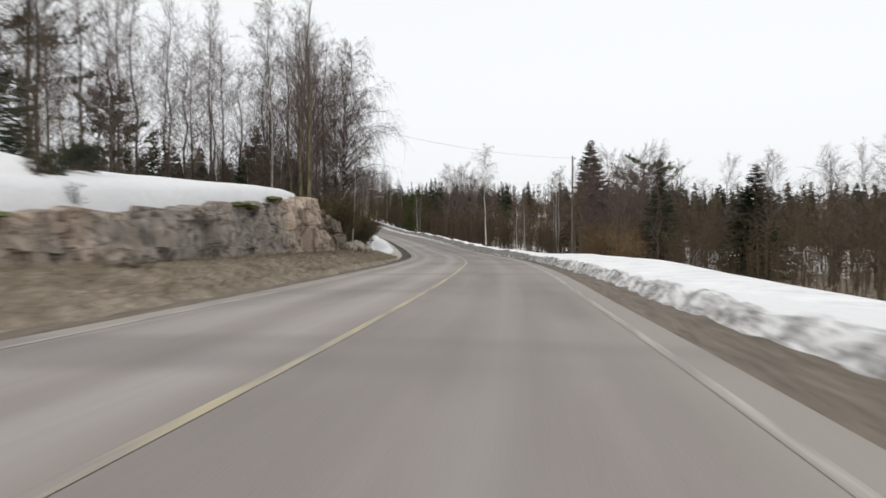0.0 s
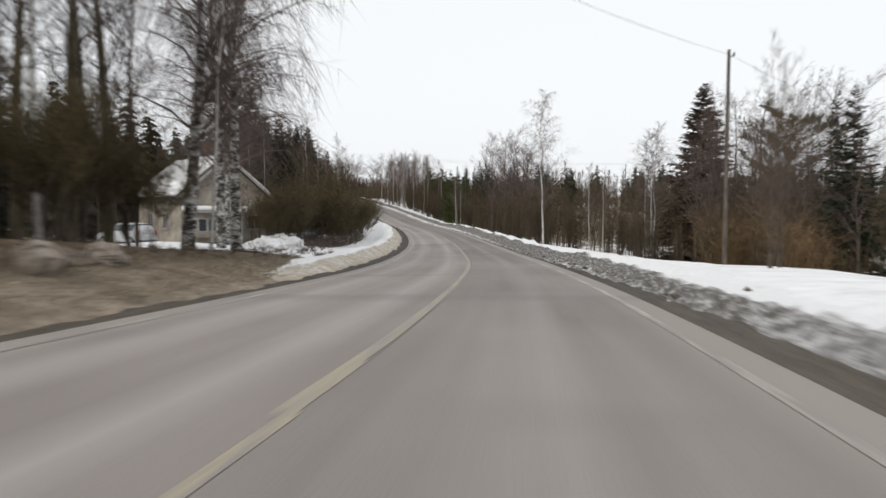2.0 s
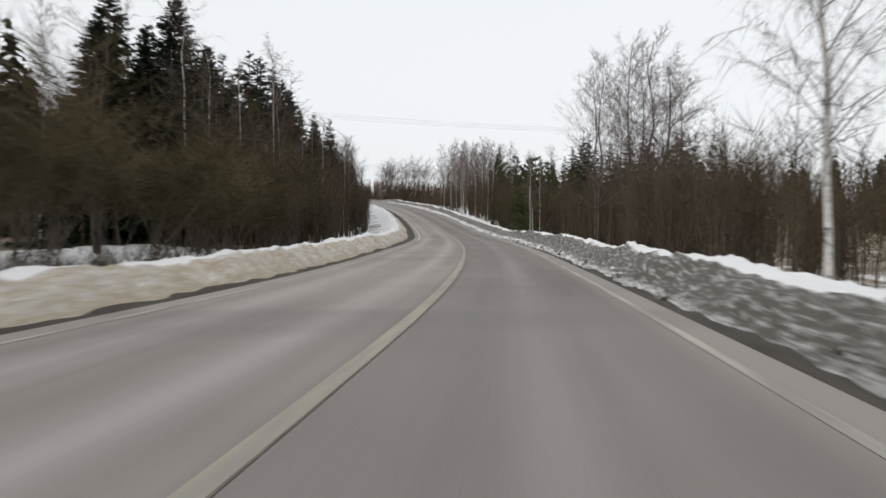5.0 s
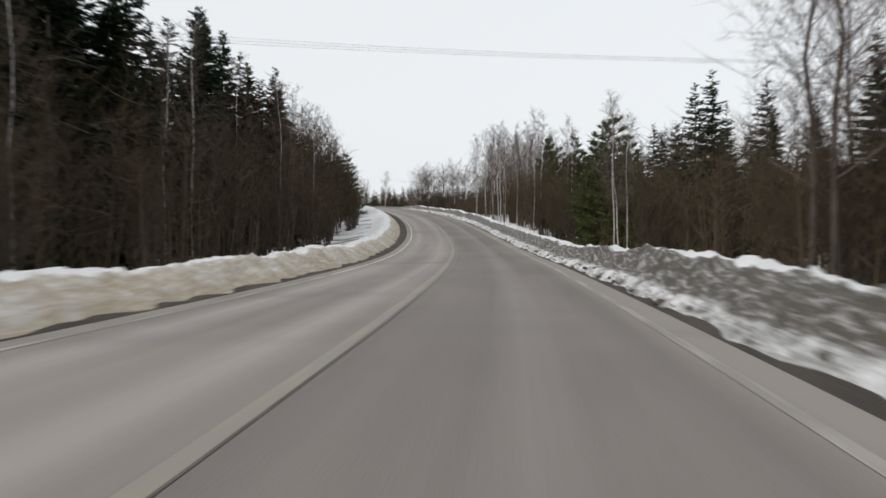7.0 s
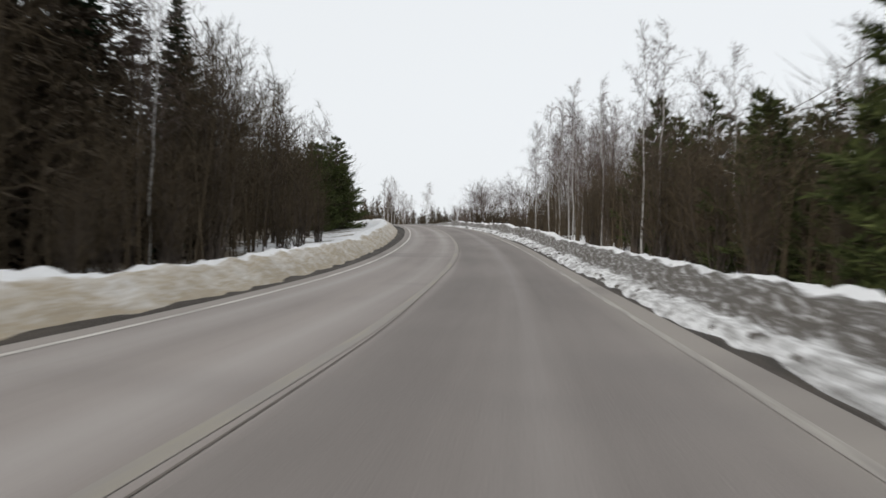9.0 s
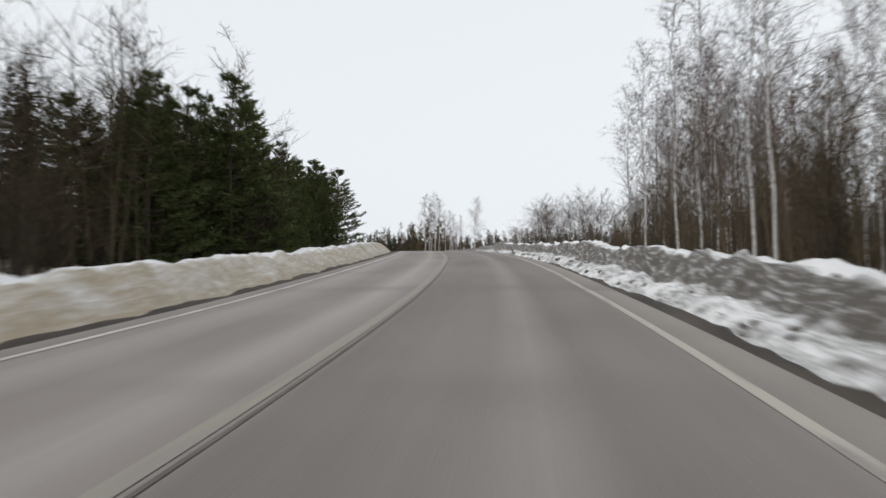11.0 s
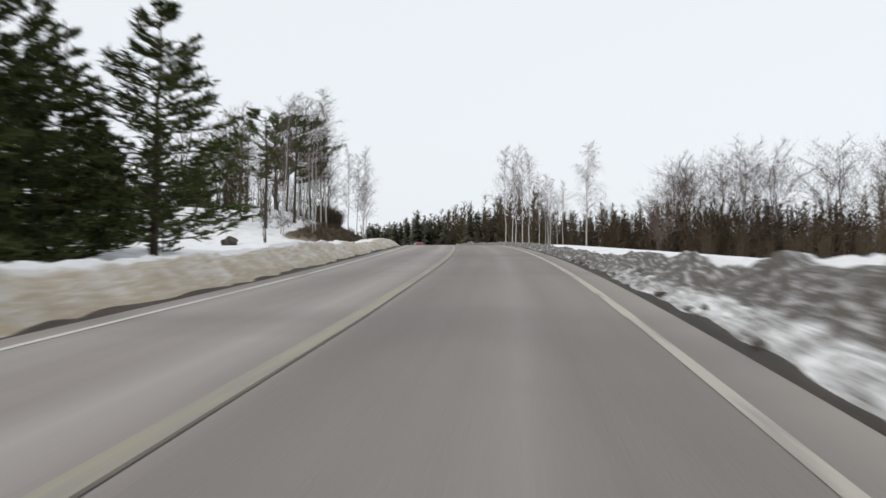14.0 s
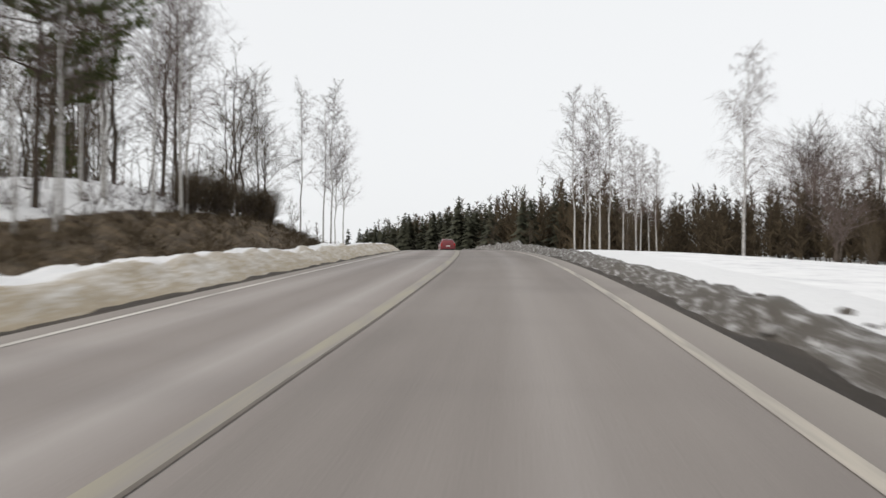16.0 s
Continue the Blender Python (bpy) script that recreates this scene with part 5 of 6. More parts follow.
plant(LIMES, 340, 27, 8.0, 1.4)
plant(SPRUCES, 320, 52, 11)
plant(SPRUCES, 324, 55, 9)
for m_ in MASTERS:
    if m_ not in used:
        for o_ in (*m_.children_recursive, m_):
            bpy.data.objects.remove(o_)


# ---------------- far woods ----------------
def far_woods(name, places, kind, label, seed, thick=1.0):
    """Woods too far off to count, trees joined into one."""
    rng = random.Random(seed)
    w = Wood()
    for x, y, z, h in places:
        o = Vector((x, y, z - 0.5))
        if kind == "spruce":
            w.sliver(o, o + Vector((0, 0, h)), 0.3, rng)
            for k in range(34):
                t = (k + rng.random()) / 34
                p = o + Vector((0, 0, h * (0.10 + 0.88 * t)))
                ln = h * 0.32 * (1 - t) ** 0.85 + 0.4
                for _ in range(4):
                    d = rand_dir(rng, -0.35)
                    w.blade(p, p + d * ln * rng.uniform(0.7, 1.2), d.cross(Vector((0, 0, 1))) * ln * 0.36 + Vector((0, 0, 0.2)), rng)
        else:
            w.sliver(o, o + Vector((rng.uniform(-1, 1), rng.uniform(-1, 1), h)), 0.20, rng)
            for k in range(64):
                t = rng.uniform(0.08, 0.95)
                p = o + Vector((0, 0, h * t))
                d = rand_dir(rng, rng.uniform(0.3, 1.2))
                ln = h * 0.26 * rng.uniform(0.5, 1.1) * (1.15 - t)
                w.sliver(p, p + d * ln, 0.15 * thick, rng)
                w.sliver(p + d * ln * 0.4, p + d * ln * 0.4 + (d + rand_dir(rng, 0.4) * 0.8).normalized() * ln, 0.11 * thick, rng)
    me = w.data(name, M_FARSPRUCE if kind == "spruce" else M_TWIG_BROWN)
    return tagged(new(name, me), label, "woods", kind="stuff")


def scatter(s0, s1, q0, q1, n, h0, h1):
    out = []
    for _ in range(n):
        s, q = rnd.uniform(s0, s1), rnd.uniform(q0, q1)
        p = ground_at(s, q)
        out.append((p.x, p.y, p.z, rnd.uniform(h0, h1)))
    return out


def line_of(a, b, n, depth, h0, h1):
    """Places along a line in the plan, up to depth behind it."""
    out = []
    a, b = Vector(a), Vector(b)
    side = Vector((-(b - a).y, (b - a).x)).normalized()
    for _ in range(n):
        p = a.lerp(b, rnd.random()) + side * rnd.uniform(0, depth)
        s, q = nearest([p.x], [p.y])
        out.append((p.x, p.y, ground_at(float(s[0]), float(q[0])).z, rnd.uniform(h0, h1)))
    return out


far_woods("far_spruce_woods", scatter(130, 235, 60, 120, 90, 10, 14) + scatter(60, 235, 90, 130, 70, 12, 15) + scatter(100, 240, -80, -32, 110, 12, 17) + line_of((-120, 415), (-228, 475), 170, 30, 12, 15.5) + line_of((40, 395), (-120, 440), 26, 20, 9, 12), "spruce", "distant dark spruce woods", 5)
far_woods("far_brown_woods", scatter(20, 330, 40, 110, 620, 8, 13) + scatter(0, 300, -90, -36, 260, 9, 14) + line_of((-60, 385), (-225, 465), 220, 14, 8, 13) + line_of((40, 378), (-120, 420), 200, 26, 7, 11) + scatter(250, 460, 56, 100, 260, 8, 13) + scatter(430, 640, -50, -14, 120, 6, 10),
          "bare", "distant leafless brown woods", 6)


far_woods("far_brown_ridge", line_of((-112, 402), (-226, 464), 260, 14, 12, 18), "bare", "distant leafless brown woods past the crest", 8, 1.7)
far_woods("far_brown_edge", line_of((-36, 372), (-116, 405), 170, 12, 8, 12), "bare", "distant leafless brown woods at the field's end", 12, 1.4)


def undergrowth(name, bands, label, seed):
    """Brushwood and saplings between the trees, beyond counting."""
    rng = random.Random(seed)
    w = Wood()
    for s0, s1, q0, q1, n, h0, h1 in bands:
        for _ in range(n):
            o = ground_at(rng.uniform(s0, s1), rng.uniform(q0, q1)) - Vector((0, 0, 0.2))
            h = rng.uniform(h0, h1)
            top = o + Vector((rng.uniform(-0.12, 0.12) * h, rng.uniform(-0.12, 0.12) * h, h))
            w.sliver(o, top, 0.09, rng)
            for _ in range(22):
                p = o.lerp(top, rng.uniform(0.1, 0.95))
                d = rand_dir(rng, rng.uniform(0.2, 1.2))
                w.sliver(p, p + d * h * rng.uniform(0.12, 0.3), 0.035, rng)
    return tagged(new(name, w.data(name, M_TWIG_BROWN)), label, "brushwood", kind="stuff")


undergrowth("undergrowth", [(40, 132, 20, 60, 900, 4, 9), (120, 250, 11.5, 40, 1300, 4, 9), (128, 240, -34, -10, 1100, 4, 9), (128, 238, -15.5, -9.8, 480, 4, 8), (122, 240, 9.8, 15, 420, 4, 7.5), (240, 290, 20, 48, 520, 3, 8), (14, 72, -45, -16, 260, 3, 8),
                            (92, 130, -40, -14, 220, 3, 7), (290, 410, 46, 75, 400, 3, 8), (306, 336, -28, -13, 140, 2, 6)], "dense leafless brown undergrowth between the trees", 9)


def dead_growth(name, bands, label, material, seed):
    """Low dead bracken and shrubs on a bank."""
    rng = random.Random(seed)
    w = Wood()
    for s0, s1, q0, q1, n, h0, h1 in bands:
        for _ in range(n):
            o = ground_at(rng.uniform(s0, s1), rng.uniform(q0, q1)) - Vector((0, 0, 0.05))
            h = rng.uniform(h0, h1)
            for _ in range(rng.randint(9, 16)):
                d = rand_dir(rng, rng.uniform(0.4, 1.4))
                tip = o + Vector((rng.uniform(-.15, .15), rng.uniform(-.15, .15), 0)) + d * h * rng.uniform(0.5, 1.1)
                w.sliver(o, tip, 0.022, rng)
                w.sliver(o.lerp(tip, 0.5), tip + rand_dir(rng, 0.1) * h * 0.3, 0.018, rng)
    return tagged(new(name, w.data(name, material)), label, "dead growth", kind="stuff")


dead_growth("dead_bracken", [(300, 335, -10.4, -7.3, 420, 0.3, 0.65), (44, 80, -11, -7, 260, 0.15, 0.35), (88, 132, -12.5, -8.6, 190, 0.4, 1.0)], "dead brown bracken on the bank", M_TWIG_BROWN, 21)
dead_growth("snowy_shrubs", [(303, 333, -14.5, -10.4, 90, 0.5, 1.1), (78, 96, -12, -8.5, 60, 0.5, 1.3)], "thin bare shrubs sticking out of the snow", M_TWIG, 22)


def clods(name, foot, side, n, s0, s1, material, label, seed):
    """Lumps of old snow that the plough has thrown along the bank's foot and crest."""
    rng = random.Random(seed)
    bm = bmesh.new()
    bmesh.ops.create_icosphere(bm, subdivisions=1, radius=1.0)
    ball = [v.co.copy() for v in bm.verts]
    tris = [tuple(v.index for v in f.verts) for f in bm.faces]
    bm.free()
    verts, faces, dirt = [], [], []
    for _ in range(n):
        s = rng.uniform(s0, s1)
        off = rng.choice((rng.uniform(0.05, 0.5), rng.uniform(0.2, 1.6)))
        r = rng.uniform(0.03, 0.07) * rng.choice((1.0, 1.0, 1.5))
        q = side * (abs(float(foot(s))) + off)
        lift = float(tab(off, (0.0, -0.08), (0.25, 0.05), (0.7, 0.10), (1.6, 0.25))) * (1.0 if off < 0.5 else float(bank_right(s)) * 1.6)
        c = Vector(at(s, q, lift))
        o, k, tone = len(verts), rng.uniform(0, 50), rng.uniform(0.3, 1.6)
        for v in ball:
            verts.append(c + Vector((v.x * 1.3, v.y, v.z * 0.8)) * r * (1 + 0.9 * noise.noise(v * 1.7 + Vector((k, 0, 0)))))
            dirt.append(tone)
        faces += [tuple(o + i for i in f) for f in tris]
    me = mesh(name, verts, faces, material)
    cover_layer(me, dirt)
    return tagged(new(name, me), label, "snow clods", kind="stuff")


clods("snow_clods", foot_right, 1, 700, 50, 300, M_BANK_R, "grey lumps of old ploughed snow along the bank", 31)


# ---------------- house ----------------
M_PLASTER = plain("weathered_plaster", (0.30, 0.27, 0.225), 0.9, scale=1.2, spread=0.35)
M_TRIM = plain("grey_trim_paint", (0.34, 0.33, 0.31), 0.7)
M_ROOF = plain("dark_roofing_felt", (0.06, 0.055, 0.055), 0.8)
M_BRICK = plain("dark_chimney_brick", (0.10, 0.065, 0.05), 0.9, scale=9)
M_DARKWOOD = plain("weathered_dark_wood", (0.12, 0.095, 0.075), 0.85, scale=3)
M_DOOR = plain("grey_door_paint", (0.42, 0.42, 0.41), 0.6)
M_PANE = Nodes("window_glass", (0.05, 0.06, 0.07), 0.06, 0.0, 0.8).mat
M_RED = Nodes("red_car_paint", (0.17, 0.018, 0.022), 0.28, 0.0, 0.6).mat
M_SILVER = plain("silver_car_paint", (0.55, 0.56, 0.57), 0.35, 0.4, spread=0.06)
M_GLASS = Nodes("dark_car_glass", (0.03, 0.035, 0.04), 0.05, 0.0, 0.9).mat
M_RUBBER = plain("tyre_rubber", (0.025, 0.025, 0.025), 0.9)
M_RIM = plain("grey_wheel_rim", (0.35, 0.35, 0.36), 0.4, 0.7)
M_LAMP = Nodes("red_lamp_glass", (0.45, 0.015, 0.015), 0.2, 0.0, 0.7).mat
M_BLACK = plain("black_plastic", (0.03, 0.03, 0.032), 0.6)
M_PLATE = plain("white_plate", (0.75, 0.75, 0.73), 0.5, spread=0.05)
M_POLE = bark("grey_pole_wood", (0.06, 0.05, 0.042), (0.15, 0.13, 0.11), 5.0)
M_WIRE = plain("wire", (0.05, 0.05, 0.05), 0.6)
M_YELLOWP = plain("yellow_plastic", (0.55, 0.50, 0.06), 0.5, spread=0.1)


def prism(bm, outline, depth, m):
    """An outline in x and z pushed along y."""
    a = [bm.verts.new(m @ Vector((x, 0, z))) for x, z in outline]
    b = [bm.verts.new(m @ Vector((x, depth, z))) for x, z in outline]
    n = len(outline)
    bm.faces.new(a)
    bm.faces.new(list(reversed(b)))
    for i in range(n):
        bm.faces.new((a[i], b[i], b[(i + 1) % n], a[(i + 1) % n]))
    bmesh.ops.recalc_face_normals(bm, faces=bm.faces)


def window_part(house, x, y, z, w, h, face="gable", name="window"):
    """A window with frame, mullion, pane and sill."""
    m = pose(x, y, z) if face == "gable" else pose(x, y, z, 0, 0, -90)
    bm = bmesh.new()
    for dx in (-w / 2, 0, w / 2):
        box(bm, (0.07, 0.10, h + 0.07), m @ pose(dx, -0.03, 0))
    for dz in (-h / 2, h / 2):
        box(bm, (w + 0.07, 0.10, 0.07), m @ pose(0, -0.032, dz))
    win = part(name, bm_mesh("window_frame", bm, M_TRIM), house)
    part("pane", box_mesh("pane", (w, 0.02, h), m @ pose(0, 0.005, 0), M_PANE), win, "dark window pane")
    part("sill", box_mesh("sill", (w + 0.2, 0.16, 0.04), m @ pose(0, -0.07, -h / 2 - 0.06), M_TRIM), win)
    return win


def house(m, label):
    """A one-and-a-half-storey gabled house; its gable lies on y = 0, the ridge runs along +y."""
    W, D, E, P = 6.6, 9.0, 3.6, 6.3
    h = tagged(new("house"), label, "house")
    bm = bmesh.new()
    prism(bm, [(-W / 2, -0.6), (W / 2, -0.6), (W / 2, E), (0, P), (-W / 2, E)], D, Matrix())
    part("wall", bm_mesh("wall", bm, M_PLASTER), h, "weathered beige plaster walls")
    sl = (P - E) / (W / 2)
    ov, th = 0.55, 0.14
    for sx in (-1, 1):
        bm = bmesh.new()
        o = W / 2 + ov
        prism(bm, [(0, P + 0.03), (sx * o, P + 0.03 - sl * o), (sx * o, P + 0.03 + th - sl * o), (0, P + 0.03 + th)], D + 1.1, pose(0, -0.55, 0))
        part("roof", bm_mesh("roof", bm, M_ROOF), h)
        bm = bmesh.new()
        t2 = 0.24
        i0, i1 = (0.12, o - 0.12)
        prism(bm, [(sx * i0, P + 0.05 + th - sl * i0), (sx * i1, P + 0.05 + th - sl * i1), (sx * i1, P + t2 * 0.7 + th - sl * i1), (sx * (i1 - 0.3), P + t2 + th - sl * (i1 - 0.3)), (sx * i0, P + t2 + th - sl * i0)], D + 0.6, pose(0, -0.25, 0))
        bmesh.ops.subdivide_edges(bm, edges=bm.edges, cuts=5, use_grid_fill=True)
        for v in bm.verts:
            v.co.z += 0.10 * noise.noise(v.co * 0.6)
        part("roof_snow", bm_mesh("roof_snow", bm, M_SNOW, True), h, "thick snow on the roof")
        # barge board
        bm = bmesh.new()
        prism(bm, [(0, P - 0.10), (sx * o, P - 0.10 - sl * o), (sx * o, P + 0.14 - sl * o), (0, P + 0.14)], 0.05, pose(0, -0.62, 0))
        part("barge_board", bm_mesh("barge_board", bm, M_TRIM), h)
    part("chimney", box_mesh("chimney", (0.85, 0.85, 1.7), pose(0.3, 3.2, P + 0.55), M_BRICK, 0.03), h, "dark brick chimney")
    part("chimney_cap", box_mesh("chimney_cap", (1.0, 1.0, 0.12), pose(0.3, 3.2, P + 1.46), M_BLACK, 0.02), h)
    window_part(h, 0.15, -0.02, 4.35, 1.15, 0.95)
    window_part(h, 2.3, -0.02, 1.5, 1.1, 1.0)
    window_part(h, -W / 2 - 0.02, 3.0, 1.6, 1.0, 1.1, "eave")
    window_part(h, -W / 2 - 0.02, 6.2, 1.6, 1.0, 1.1, "eave")
    # glazed porch with a snow-laden flat roof
    porch = part("porch", box_mesh("porch", (3.6, 1.7, 2.7), pose(-1.2, -0.87, 0.85), M_PLASTER, 0.02), h, "small porch with plastered walls")
    part("porch_roof", box_mesh("porch_roof", (4.3, 2.2, 0.12), pose(-1.2, -1.0, 2.28), M_TRIM, 0.02), porch)
    bm = bmesh.new()
    box(bm, (4.2, 2.1, 0.36), pose(-1.2, -1.0, 2.53), 0.14)
    part("porch_snow", bm_mesh("porch_snow", bm, M_SNOW, True), porch, "rounded snow on the porch roof")
    door = part("door", box_mesh("door", (0.9, 0.06, 1.95), pose(0.1, -1.75, 0.48), M_DOOR, 0.01), h, "pale grey entrance door")
    part("door_pane", box_mesh("door_pane", (0.5, 0.03, 0.5), pose(0.1, -1.785, 1.05), M_PANE), door)
    part("handle", box_mesh("handle", (0.12, 0.05, 0.03), pose(0.42, -1.80, 0.5), M_BLACK, 0.008), door)
    for x0 in (-2.45, -1.75, -1.05):
        win = part("porch_window", box_mesh("porch_window", (0.62, 0.05, 0.95), pose(x0, -1.735, 1.35), M_TRIM, 0.008), porch)
        part("pane", box_mesh("pane", (0.50, 0.03, 0.82), pose(x0, -1.76, 1.35), M_PANE), win)
    for z0 in (0.35, 0.05, -0.25):
        part("board", box_mesh("board", (2.2, 0.04, 0.26), pose(-1.75, -1.74, z0), M_DARKWOOD, 0.006), porch)
    part("step", box_mesh("step", (1.5, 0.8, 0.18), pose(0.1, -2.15, -0.42), M_TRIM, 0.02), h)
    h.matrix_world = m
    return h


def place(x, y, s_hint=None, dz=0.0):
    s, q = nearest([x], [y])
    p = ground_at(float(s[0]), float(q[0]))
    return Vector((x, y, p.z + dz))


hb = place(-18.0, 90.8)
house(Matrix.Translation(hb + Vector((0, 0, 0.15))) @ Matrix.Rotation(radians(45), 4, "Z"), "weathered beige gabled house with snow on its roof")


def shed(s, q, size, turn, colour, label, kind="shed"):
    h = tagged(new(kind), label, kind)
    W, D, E = size
    bm = bmesh.new()
    prism(bm, [(-W / 2, -0.5), (W / 2, -0.5), (W / 2, E), (0, E + W * 0.28), (-W / 2, E)], D, pose(0, -D / 2, 0))
    part("wall", bm_mesh("wall", bm, colour), h)
    for sx in (-1, 1):
        bm = bmesh.new()
        o = W / 2 + 0.4
        prism(bm, [(0, E + W * 0.28), (sx * o, E + W * 0.28 - 0.56 * o), (sx * o, E + W * 0.28 + 0.2 - 0.56 * o), (0, E + W * 0.28 + 0.26)], D + 0.8, pose(0, -D / 2 - 0.4, 0.02))
        part("roof", bm_mesh("roof", bm, M_SNOW), h, "snow-covered roof")
    part("door", box_mesh("door", (0.9, 0.06, 1.9), pose(0.4, -D / 2 - 0.03, 0.75), M_DARKWOOD), h)
    h.matrix_world = Matrix.Translation(ground_at(s, q)) @ Matrix.Rotation(radians(heading(s) + turn), 4, "Z")
    return h


M_REDWOOD = plain("falu_red_boards", (0.20, 0.055, 0.038), 0.85, scale=4)
shed(323, -33, (5.0, 6.5, 1.7), 60, M_REDWOOD, "red wooden cottage behind the trees with a snowy roof", "cottage")
shed(420, -22, (7.0, 9.0, 2.8), 20, M_PLASTER, "pale house past the crest with a snowy roof", "house")


def snow_heap(s, q, size, seed):
    bm = bmesh.new()
    bmesh.ops.create_icosphere(bm, subdivisions=4, radius=1.0)
    for v in bm.verts:
        k = 1 + 0.6 * noise.noise(v.co * 1.6 + Vector((seed, 2, 0))) + 0.32 * noise.noise(v.co * 4 + Vector((seed, 0, 0))) + 0.14 * noise.noise(v.co * 10 + Vector((0, seed, 0)))
        v.co = Vector((v.co.x * size[0], v.co.y * size[1], max(v.co.z, -0.3) * size[2])) * k
    ob = tagged(new("snow_mound", bm_mesh("snow_mound", bm, M_HEAP, True)), "shovelled heap of old snow in the yard", "snow heap")
    ob.matrix_world = Matrix.Translation(ground_at(s, q)) @ Matrix.Rotation(radians(heading(s)), 4, "Z")


snow_heap(84.5, -11.5, (1.4, 1.1, 0.65), 1)
snow_heap(80.5, -10.5, (1.2, 1.6, 0.6), 2)
snow_heap(88, -13.0, (1.3, 1.1, 0.5), 3)


# ---------------- cars ----------------
def car(name, paint, label):
    """A hatchback: nose along +y, on the ground at z = 0."""
    c = tagged(new(name), label, "car")
    L, W = 3.95, 1.66
    # sections along y: y, half width, sill z, belt z, half width of the roof, roof z
    sec = [(-1.97, 0.70, 0.42, 0.80, 0.62, 0.86), (-1.90, 0.79, 0.30, 0.92, 0.58, 1.16), (-1.55, 0.82, 0.24, 0.94, 0.58, 1.40), (-0.9, 0.83, 0.22, 0.92, 0.59, 1.46), (0.0, 0.83, 0.22, 0.90, 0.58, 1.44),
           (0.55, 0.83, 0.22, 0.89, 0.57, 1.30), (1.05, 0.82, 0.23, 0.88, 0.66, 0.96), (1.6, 0.79, 0.26, 0.80, 0.66, 0.84), (1.92, 0.70, 0.34, 0.66, 0.58, 0.70)]
    bm = bmesh.new()
    rings = []
    for y, hw, z0, zb, hr, zr in sec:
        pts = [(-hw * 0.9, z0), (-hw, z0 + 0.15), (-hw, zb - 0.10), (-hw * 0.97, zb), (-hr, zr - 0.06), (-hr * 0.8, zr), (hr * 0.8, zr), (hr, zr - 0.06), (hw * 0.97, zb), (hw, zb - 0.10), (hw, z0 + 0.15), (hw * 0.9, z0)]
        rings.append([bm.verts.new((x, y, z)) for x, z in pts])
    for a, b in zip(rings, rings[1:]):
        for i in range(12):
            j = (i + 1) % 12
            bm.faces.new((a[i], b[i], b[j], a[j]))
    bm.faces.new(list(reversed(rings[0])))
    bm.faces.new(rings[-1])
    bmesh.ops.recalc_face_normals(bm, faces=bm.faces)
    body = part("body", bm_mesh("body", bm, paint, True), c)
    # rear window follows the hatch
    def pane(name, pts, parent, label):
        bm = bmesh.new()
        vs = [bm.verts.new(p) for p in pts]
        bm.faces.new(vs)
        r = bmesh.ops.extrude_face_region(bm, geom=bm.faces[:])
        n = (Vector(pts[1]) - Vector(pts[0])).cross(Vector(pts[2]) - Vector(pts[0])).normalized() * 0.012
        bmesh.ops.translate(bm, verts=[g for g in r["geom"] if isinstance(g, bmesh.types.BMVert)], vec=n)
        bmesh.ops.recalc_face_normals(bm, faces=bm.faces)
        return part(name, bm_mesh(name, bm, M_GLASS), parent, label)
    pane("rear_window", [(-0.56, -1.935, 0.96), (0.56, -1.935, 0.96), (0.50, -1.62, 1.375), (-0.50, -1.62, 1.375)], c, "dark rear window")
    pane("windscreen", [(0.62, 1.06, 0.98), (-0.62, 1.06, 0.98), (-0.52, 0.58, 1.29), (0.52, 0.58, 1.29)], c, "dark windscreen")
    for sx in (-1, 1):
        for y0, y1 in ((-1.45, -0.45), (-0.37, 0.5)):
            pts = [(sx * 0.815, y0, 0.955), (sx * 0.815, y1, 0.94), (sx * 0.60, y1 - 0.02, 1.33), (sx * 0.60, y0 + 0.05, 1.37)]
            pane("side_window", pts if sx > 0 else pts[::-1], c, "dark side window")
        part("tail_light", box_mesh("tail_light", (0.16, 0.10, 0.34), pose(sx * 0.70, -1.92, 0.80), M_LAMP, 0.03), c, "red tail light")
        part("headlight", box_mesh("headlight", (0.32, 0.16, 0.14), pose(sx * 0.56, 1.84, 0.62), M_PLATE, 0.04), c, "clear headlight")
        part("wing_mirror", box_mesh("wing_mirror", (0.18, 0.10, 0.13), pose(sx * 0.92, 0.55, 0.98), M_BLACK, 0.03), c)
        for y in (-1.28, 1.22):
            bm = bmesh.new()
            bmesh.ops.create_cone(bm, cap_ends=True, segments=24, radius1=0.30, radius2=0.30, depth=0.19, matrix=pose(sx * 0.745, y, 0.30, 0, 90, 0))
            bmesh.ops.bevel(bm, geom=[e for e in bm.edges if e.calc_length() < 0.12], offset=0.03, segments=2, affect="EDGES")
            tyre = part("wheel", bm_mesh("tyre", bm, M_RUBBER, True), c, "black tyre")
            bm = bmesh.new()
            bmesh.ops.create_cone(bm, cap_ends=True, segments=20, radius1=0.19, radius2=0.15, depth=0.04, matrix=pose(sx * 0.845, y, 0.30, 0, 90 * sx, 0))
            part("rim", bm_mesh("rim", bm, M_RIM), tyre)
    part("bumper", box_mesh("bumper", (1.58, 0.16, 0.22), pose(0, -1.94, 0.44), paint, 0.06), c)
    part("diffuser", box_mesh("diffuser", (1.3, 0.14, 0.12), pose(0, -1.93, 0.30), M_BLACK, 0.03), c, "black lower bumper")
    part("number_plate", box_mesh("number_plate", (0.44, 0.02, 0.11), pose(0, -2.0, 0.66), M_PLATE), c, "white number plate")
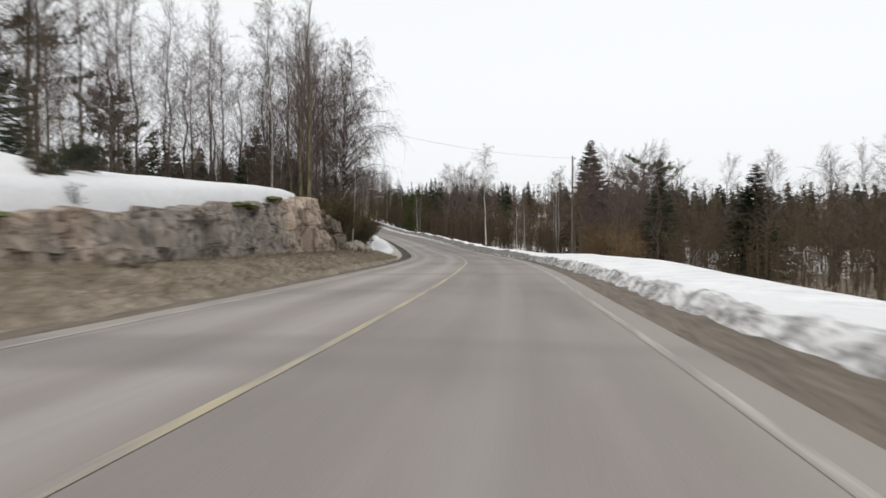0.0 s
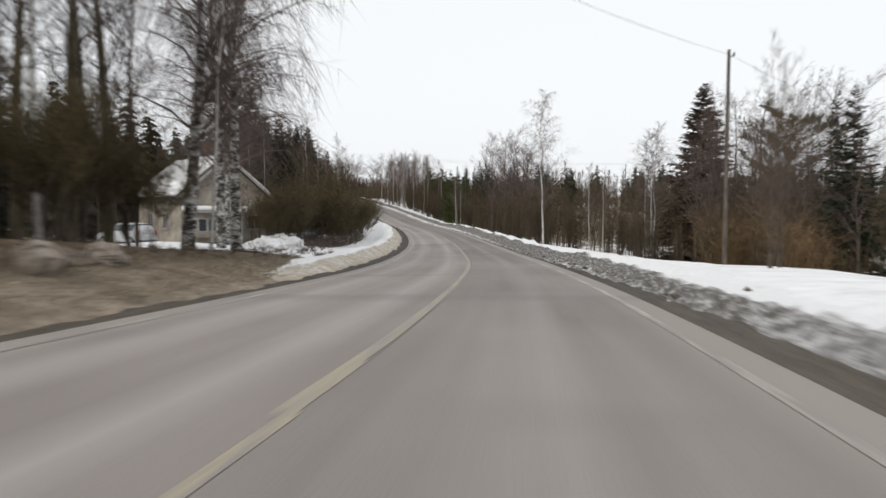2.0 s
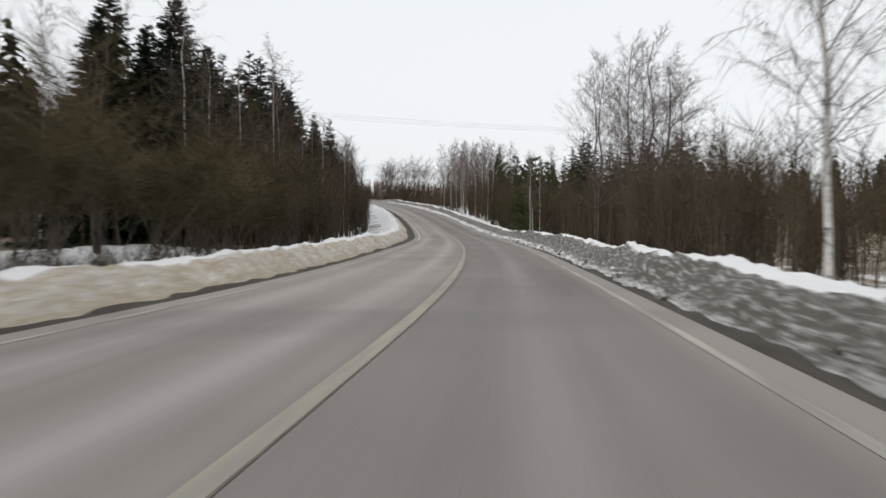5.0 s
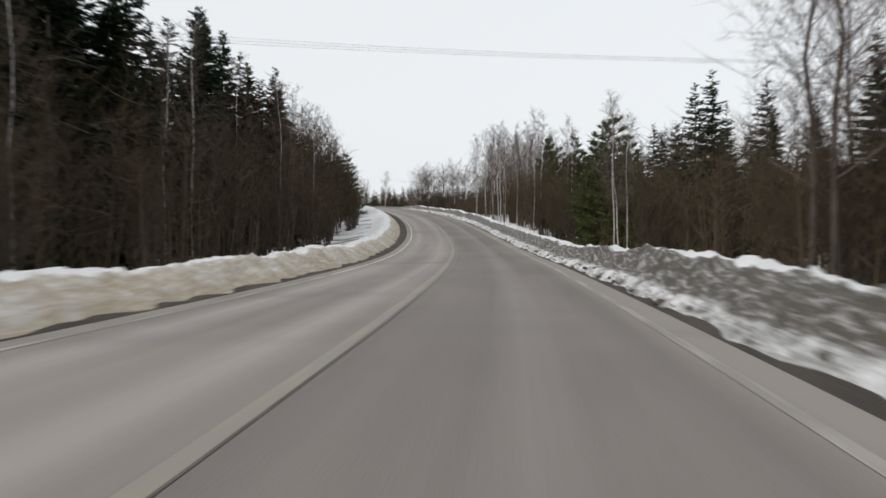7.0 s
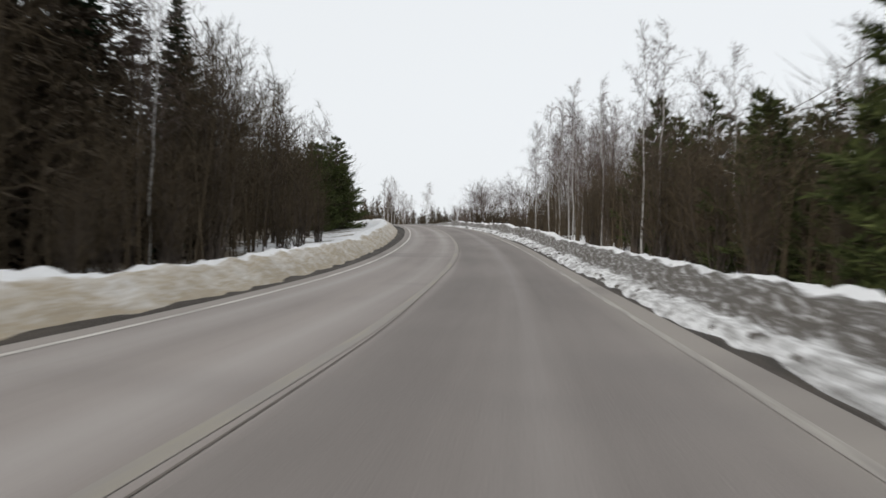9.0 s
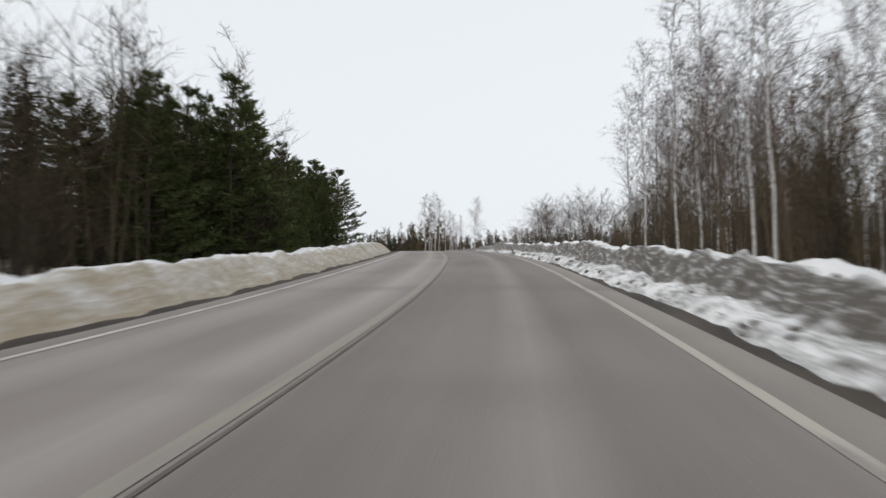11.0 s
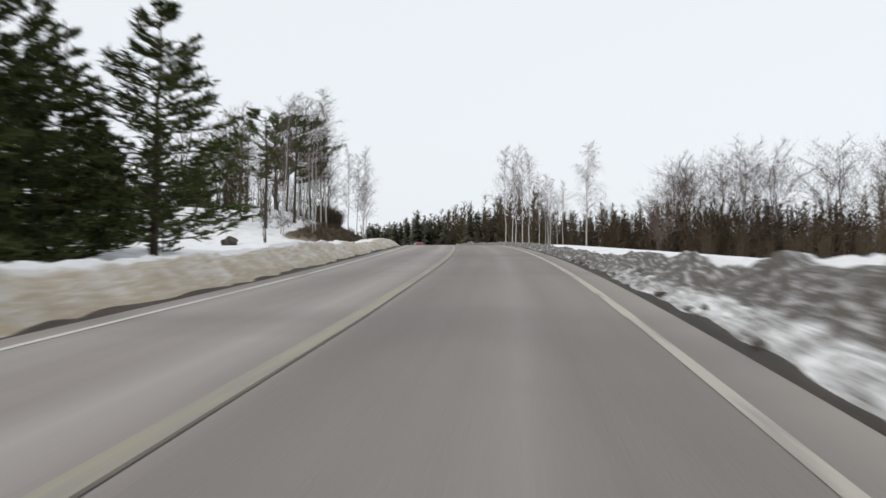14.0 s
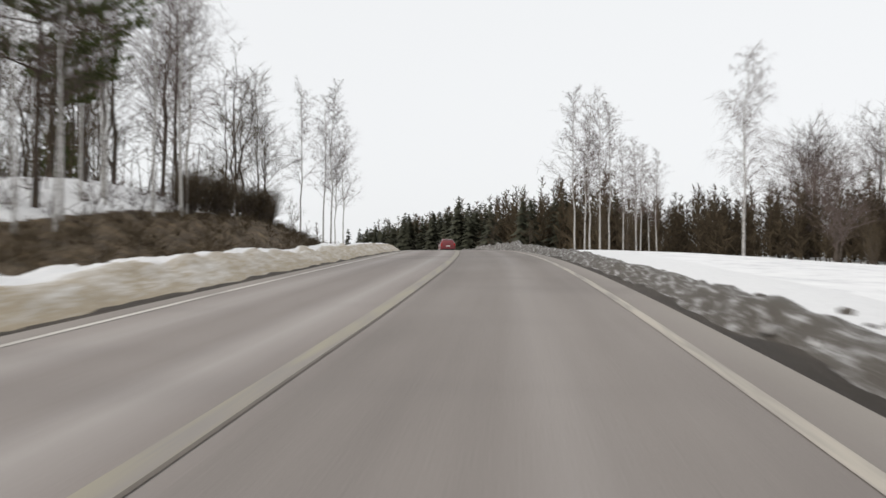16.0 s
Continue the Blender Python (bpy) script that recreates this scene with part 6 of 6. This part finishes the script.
    part("rear_wiper", box_mesh("rear_wiper", (0.38, 0.02, 0.02), pose(0.1, -1.955, 0.985), M_BLACK), c)
    part("exhaust", box_mesh("exhaust", (0.06, 0.16, 0.05), pose(-0.45, -1.95, 0.26), M_RIM, 0.02), c)
    return c


def on_road(ob, s, q, turn=0.0):
    p = Vector(at(s, q, -0.004 * abs(q)))
    ahead = Vector(at(s + 3, q, -0.004 * abs(q))) - p
    pitch = math.degrees(math.atan2(ahead.z, ahead.xy.length))
    ob.matrix_world = pose(p.x, p.y, p.z, pitch, 0, heading(s) + turn)


on_road(car("red_car", M_RED, "small dark red hatchback standing on the asphalt road"), 371, 1.0)
dark = car("dark_car", plain("dark_car_paint", (0.03, 0.03, 0.034), 0.35, 0.0, 0.5, 0.1), "dark hatchback with snow on its roof parked behind willow bushes")
bm = bmesh.new()
box(bm, (1.16, 1.8, 0.26), pose(0, -0.55, 1.54), 0.10)
part("roof_snow", bm_mesh("roof_snow", bm, M_HEAP, True), dark, "old snow on the roof")
cover_layer(dark.children[-1].data, np.full(len(dark.children[-1].data.vertices), 0.1))
dark.matrix_world = Matrix.Translation(ground_at(96.2, -11.3) + Vector((0, 0, 0.08))) @ Matrix.Rotation(radians(heading(96.2) + 186), 4, "Z")
parked = car("silver_car", M_SILVER, "silver hatchback parked on the snowy yard by the house")
pc = place(-22.4, 84.6)
parked.matrix_world = pose(pc.x, pc.y, pc.z + 0.02, 0, 0, 70)


# ---------------- poles and wires ----------------
def utility_pole(s, q, h):
    p = tagged(new("utility_pole"), "grey wooden utility pole beside the road", "utility pole")
    w = Wood()
    w.tube([Vector((0, 0, -0.4)), Vector((0, 0, h * 0.5)), Vector((0.02, 0, h))], [0.10, 0.085, 0.07], 10)
    part("post", w.data("post", M_POLE, True), p)
    bracket = part("bracket", box_mesh("bracket", (0.30, 0.05, 0.06), pose(0.12, 0, h - 0.30), M_RIM, 0.01), p)
    bm = bmesh.new()
    bmesh.ops.create_cone(bm, cap_ends=True, segments=10, radius1=0.05, radius2=0.03, depth=0.16, matrix=pose(0.24, 0, h - 0.20))
    part("insulator", bm_mesh("insulator", bm, M_BLACK), bracket)
    p.matrix_world = Matrix.Translation(ground_at(s, q)) @ Matrix.Rotation(radians(heading(s)), 4, "Z")
    return p


def wire(a, b, sag):
    cu = bpy.data.curves.new("overhead_wire", "CURVE")
    cu.dimensions, cu.bevel_depth, cu.bevel_resolution = "3D", 0.007, 1
    sp = cu.splines.new("POLY")
    sp.points.add(24)
    for i in range(25):
        t = i / 24
        p = a.lerp(b, t) - Vector((0, 0, sag * 4 * t * (1 - t)))
        sp.points[i].co = (*p, 1)
    cu.materials.append(M_WIRE)
    return tagged(new("overhead_wire", cu), "thin dark overhead wire hanging between poles", "wire")


utility_pole(71.0, 11.6, 9.6)
utility_pole(27.0, -20.0, 7.2)
utility_pole(104.0, 52.0, 11.0)
utility_pole(172.0, -31.0, 13.0)
utility_pole(176.0, 44.0, 13.0)
wire(ground_at(27, -20) + Vector((0, 0, 7.0)), ground_at(71, 11.6) + Vector((0, 0, 9.4)), 1.5)
wire(ground_at(71, 11.6) + Vector((0, 0, 9.4)), ground_at(104, 52) + Vector((0, 0, 10.8)), 0.9)
for k, x in enumerate((-0.8, 0.0, 0.8)):
    wire(ground_at(172, -31) + Vector((0, x, 12.8 + 0.4 * k)), ground_at(176, 44) + Vector((0, x, 12.8 + 0.2 * k)), 1.0)

bucket = tagged(new("bucket"), "yellow plastic bucket standing in the snow by the porch", "bucket")
bm = bmesh.new()
bmesh.ops.create_cone(bm, cap_ends=False, segments=20, radius1=0.15, radius2=0.19, depth=0.36, matrix=pose(0, 0, 0.18))
bmesh.ops.create_cone(bm, cap_ends=True, segments=20, radius1=0.15, radius2=0.15, depth=0.02, matrix=pose(0, 0, 0.01))
part("pail", bm_mesh("pail", bm, M_YELLOWP), bucket)
bucket.matrix_world = Matrix.Translation(place(-21.0, 84.0))
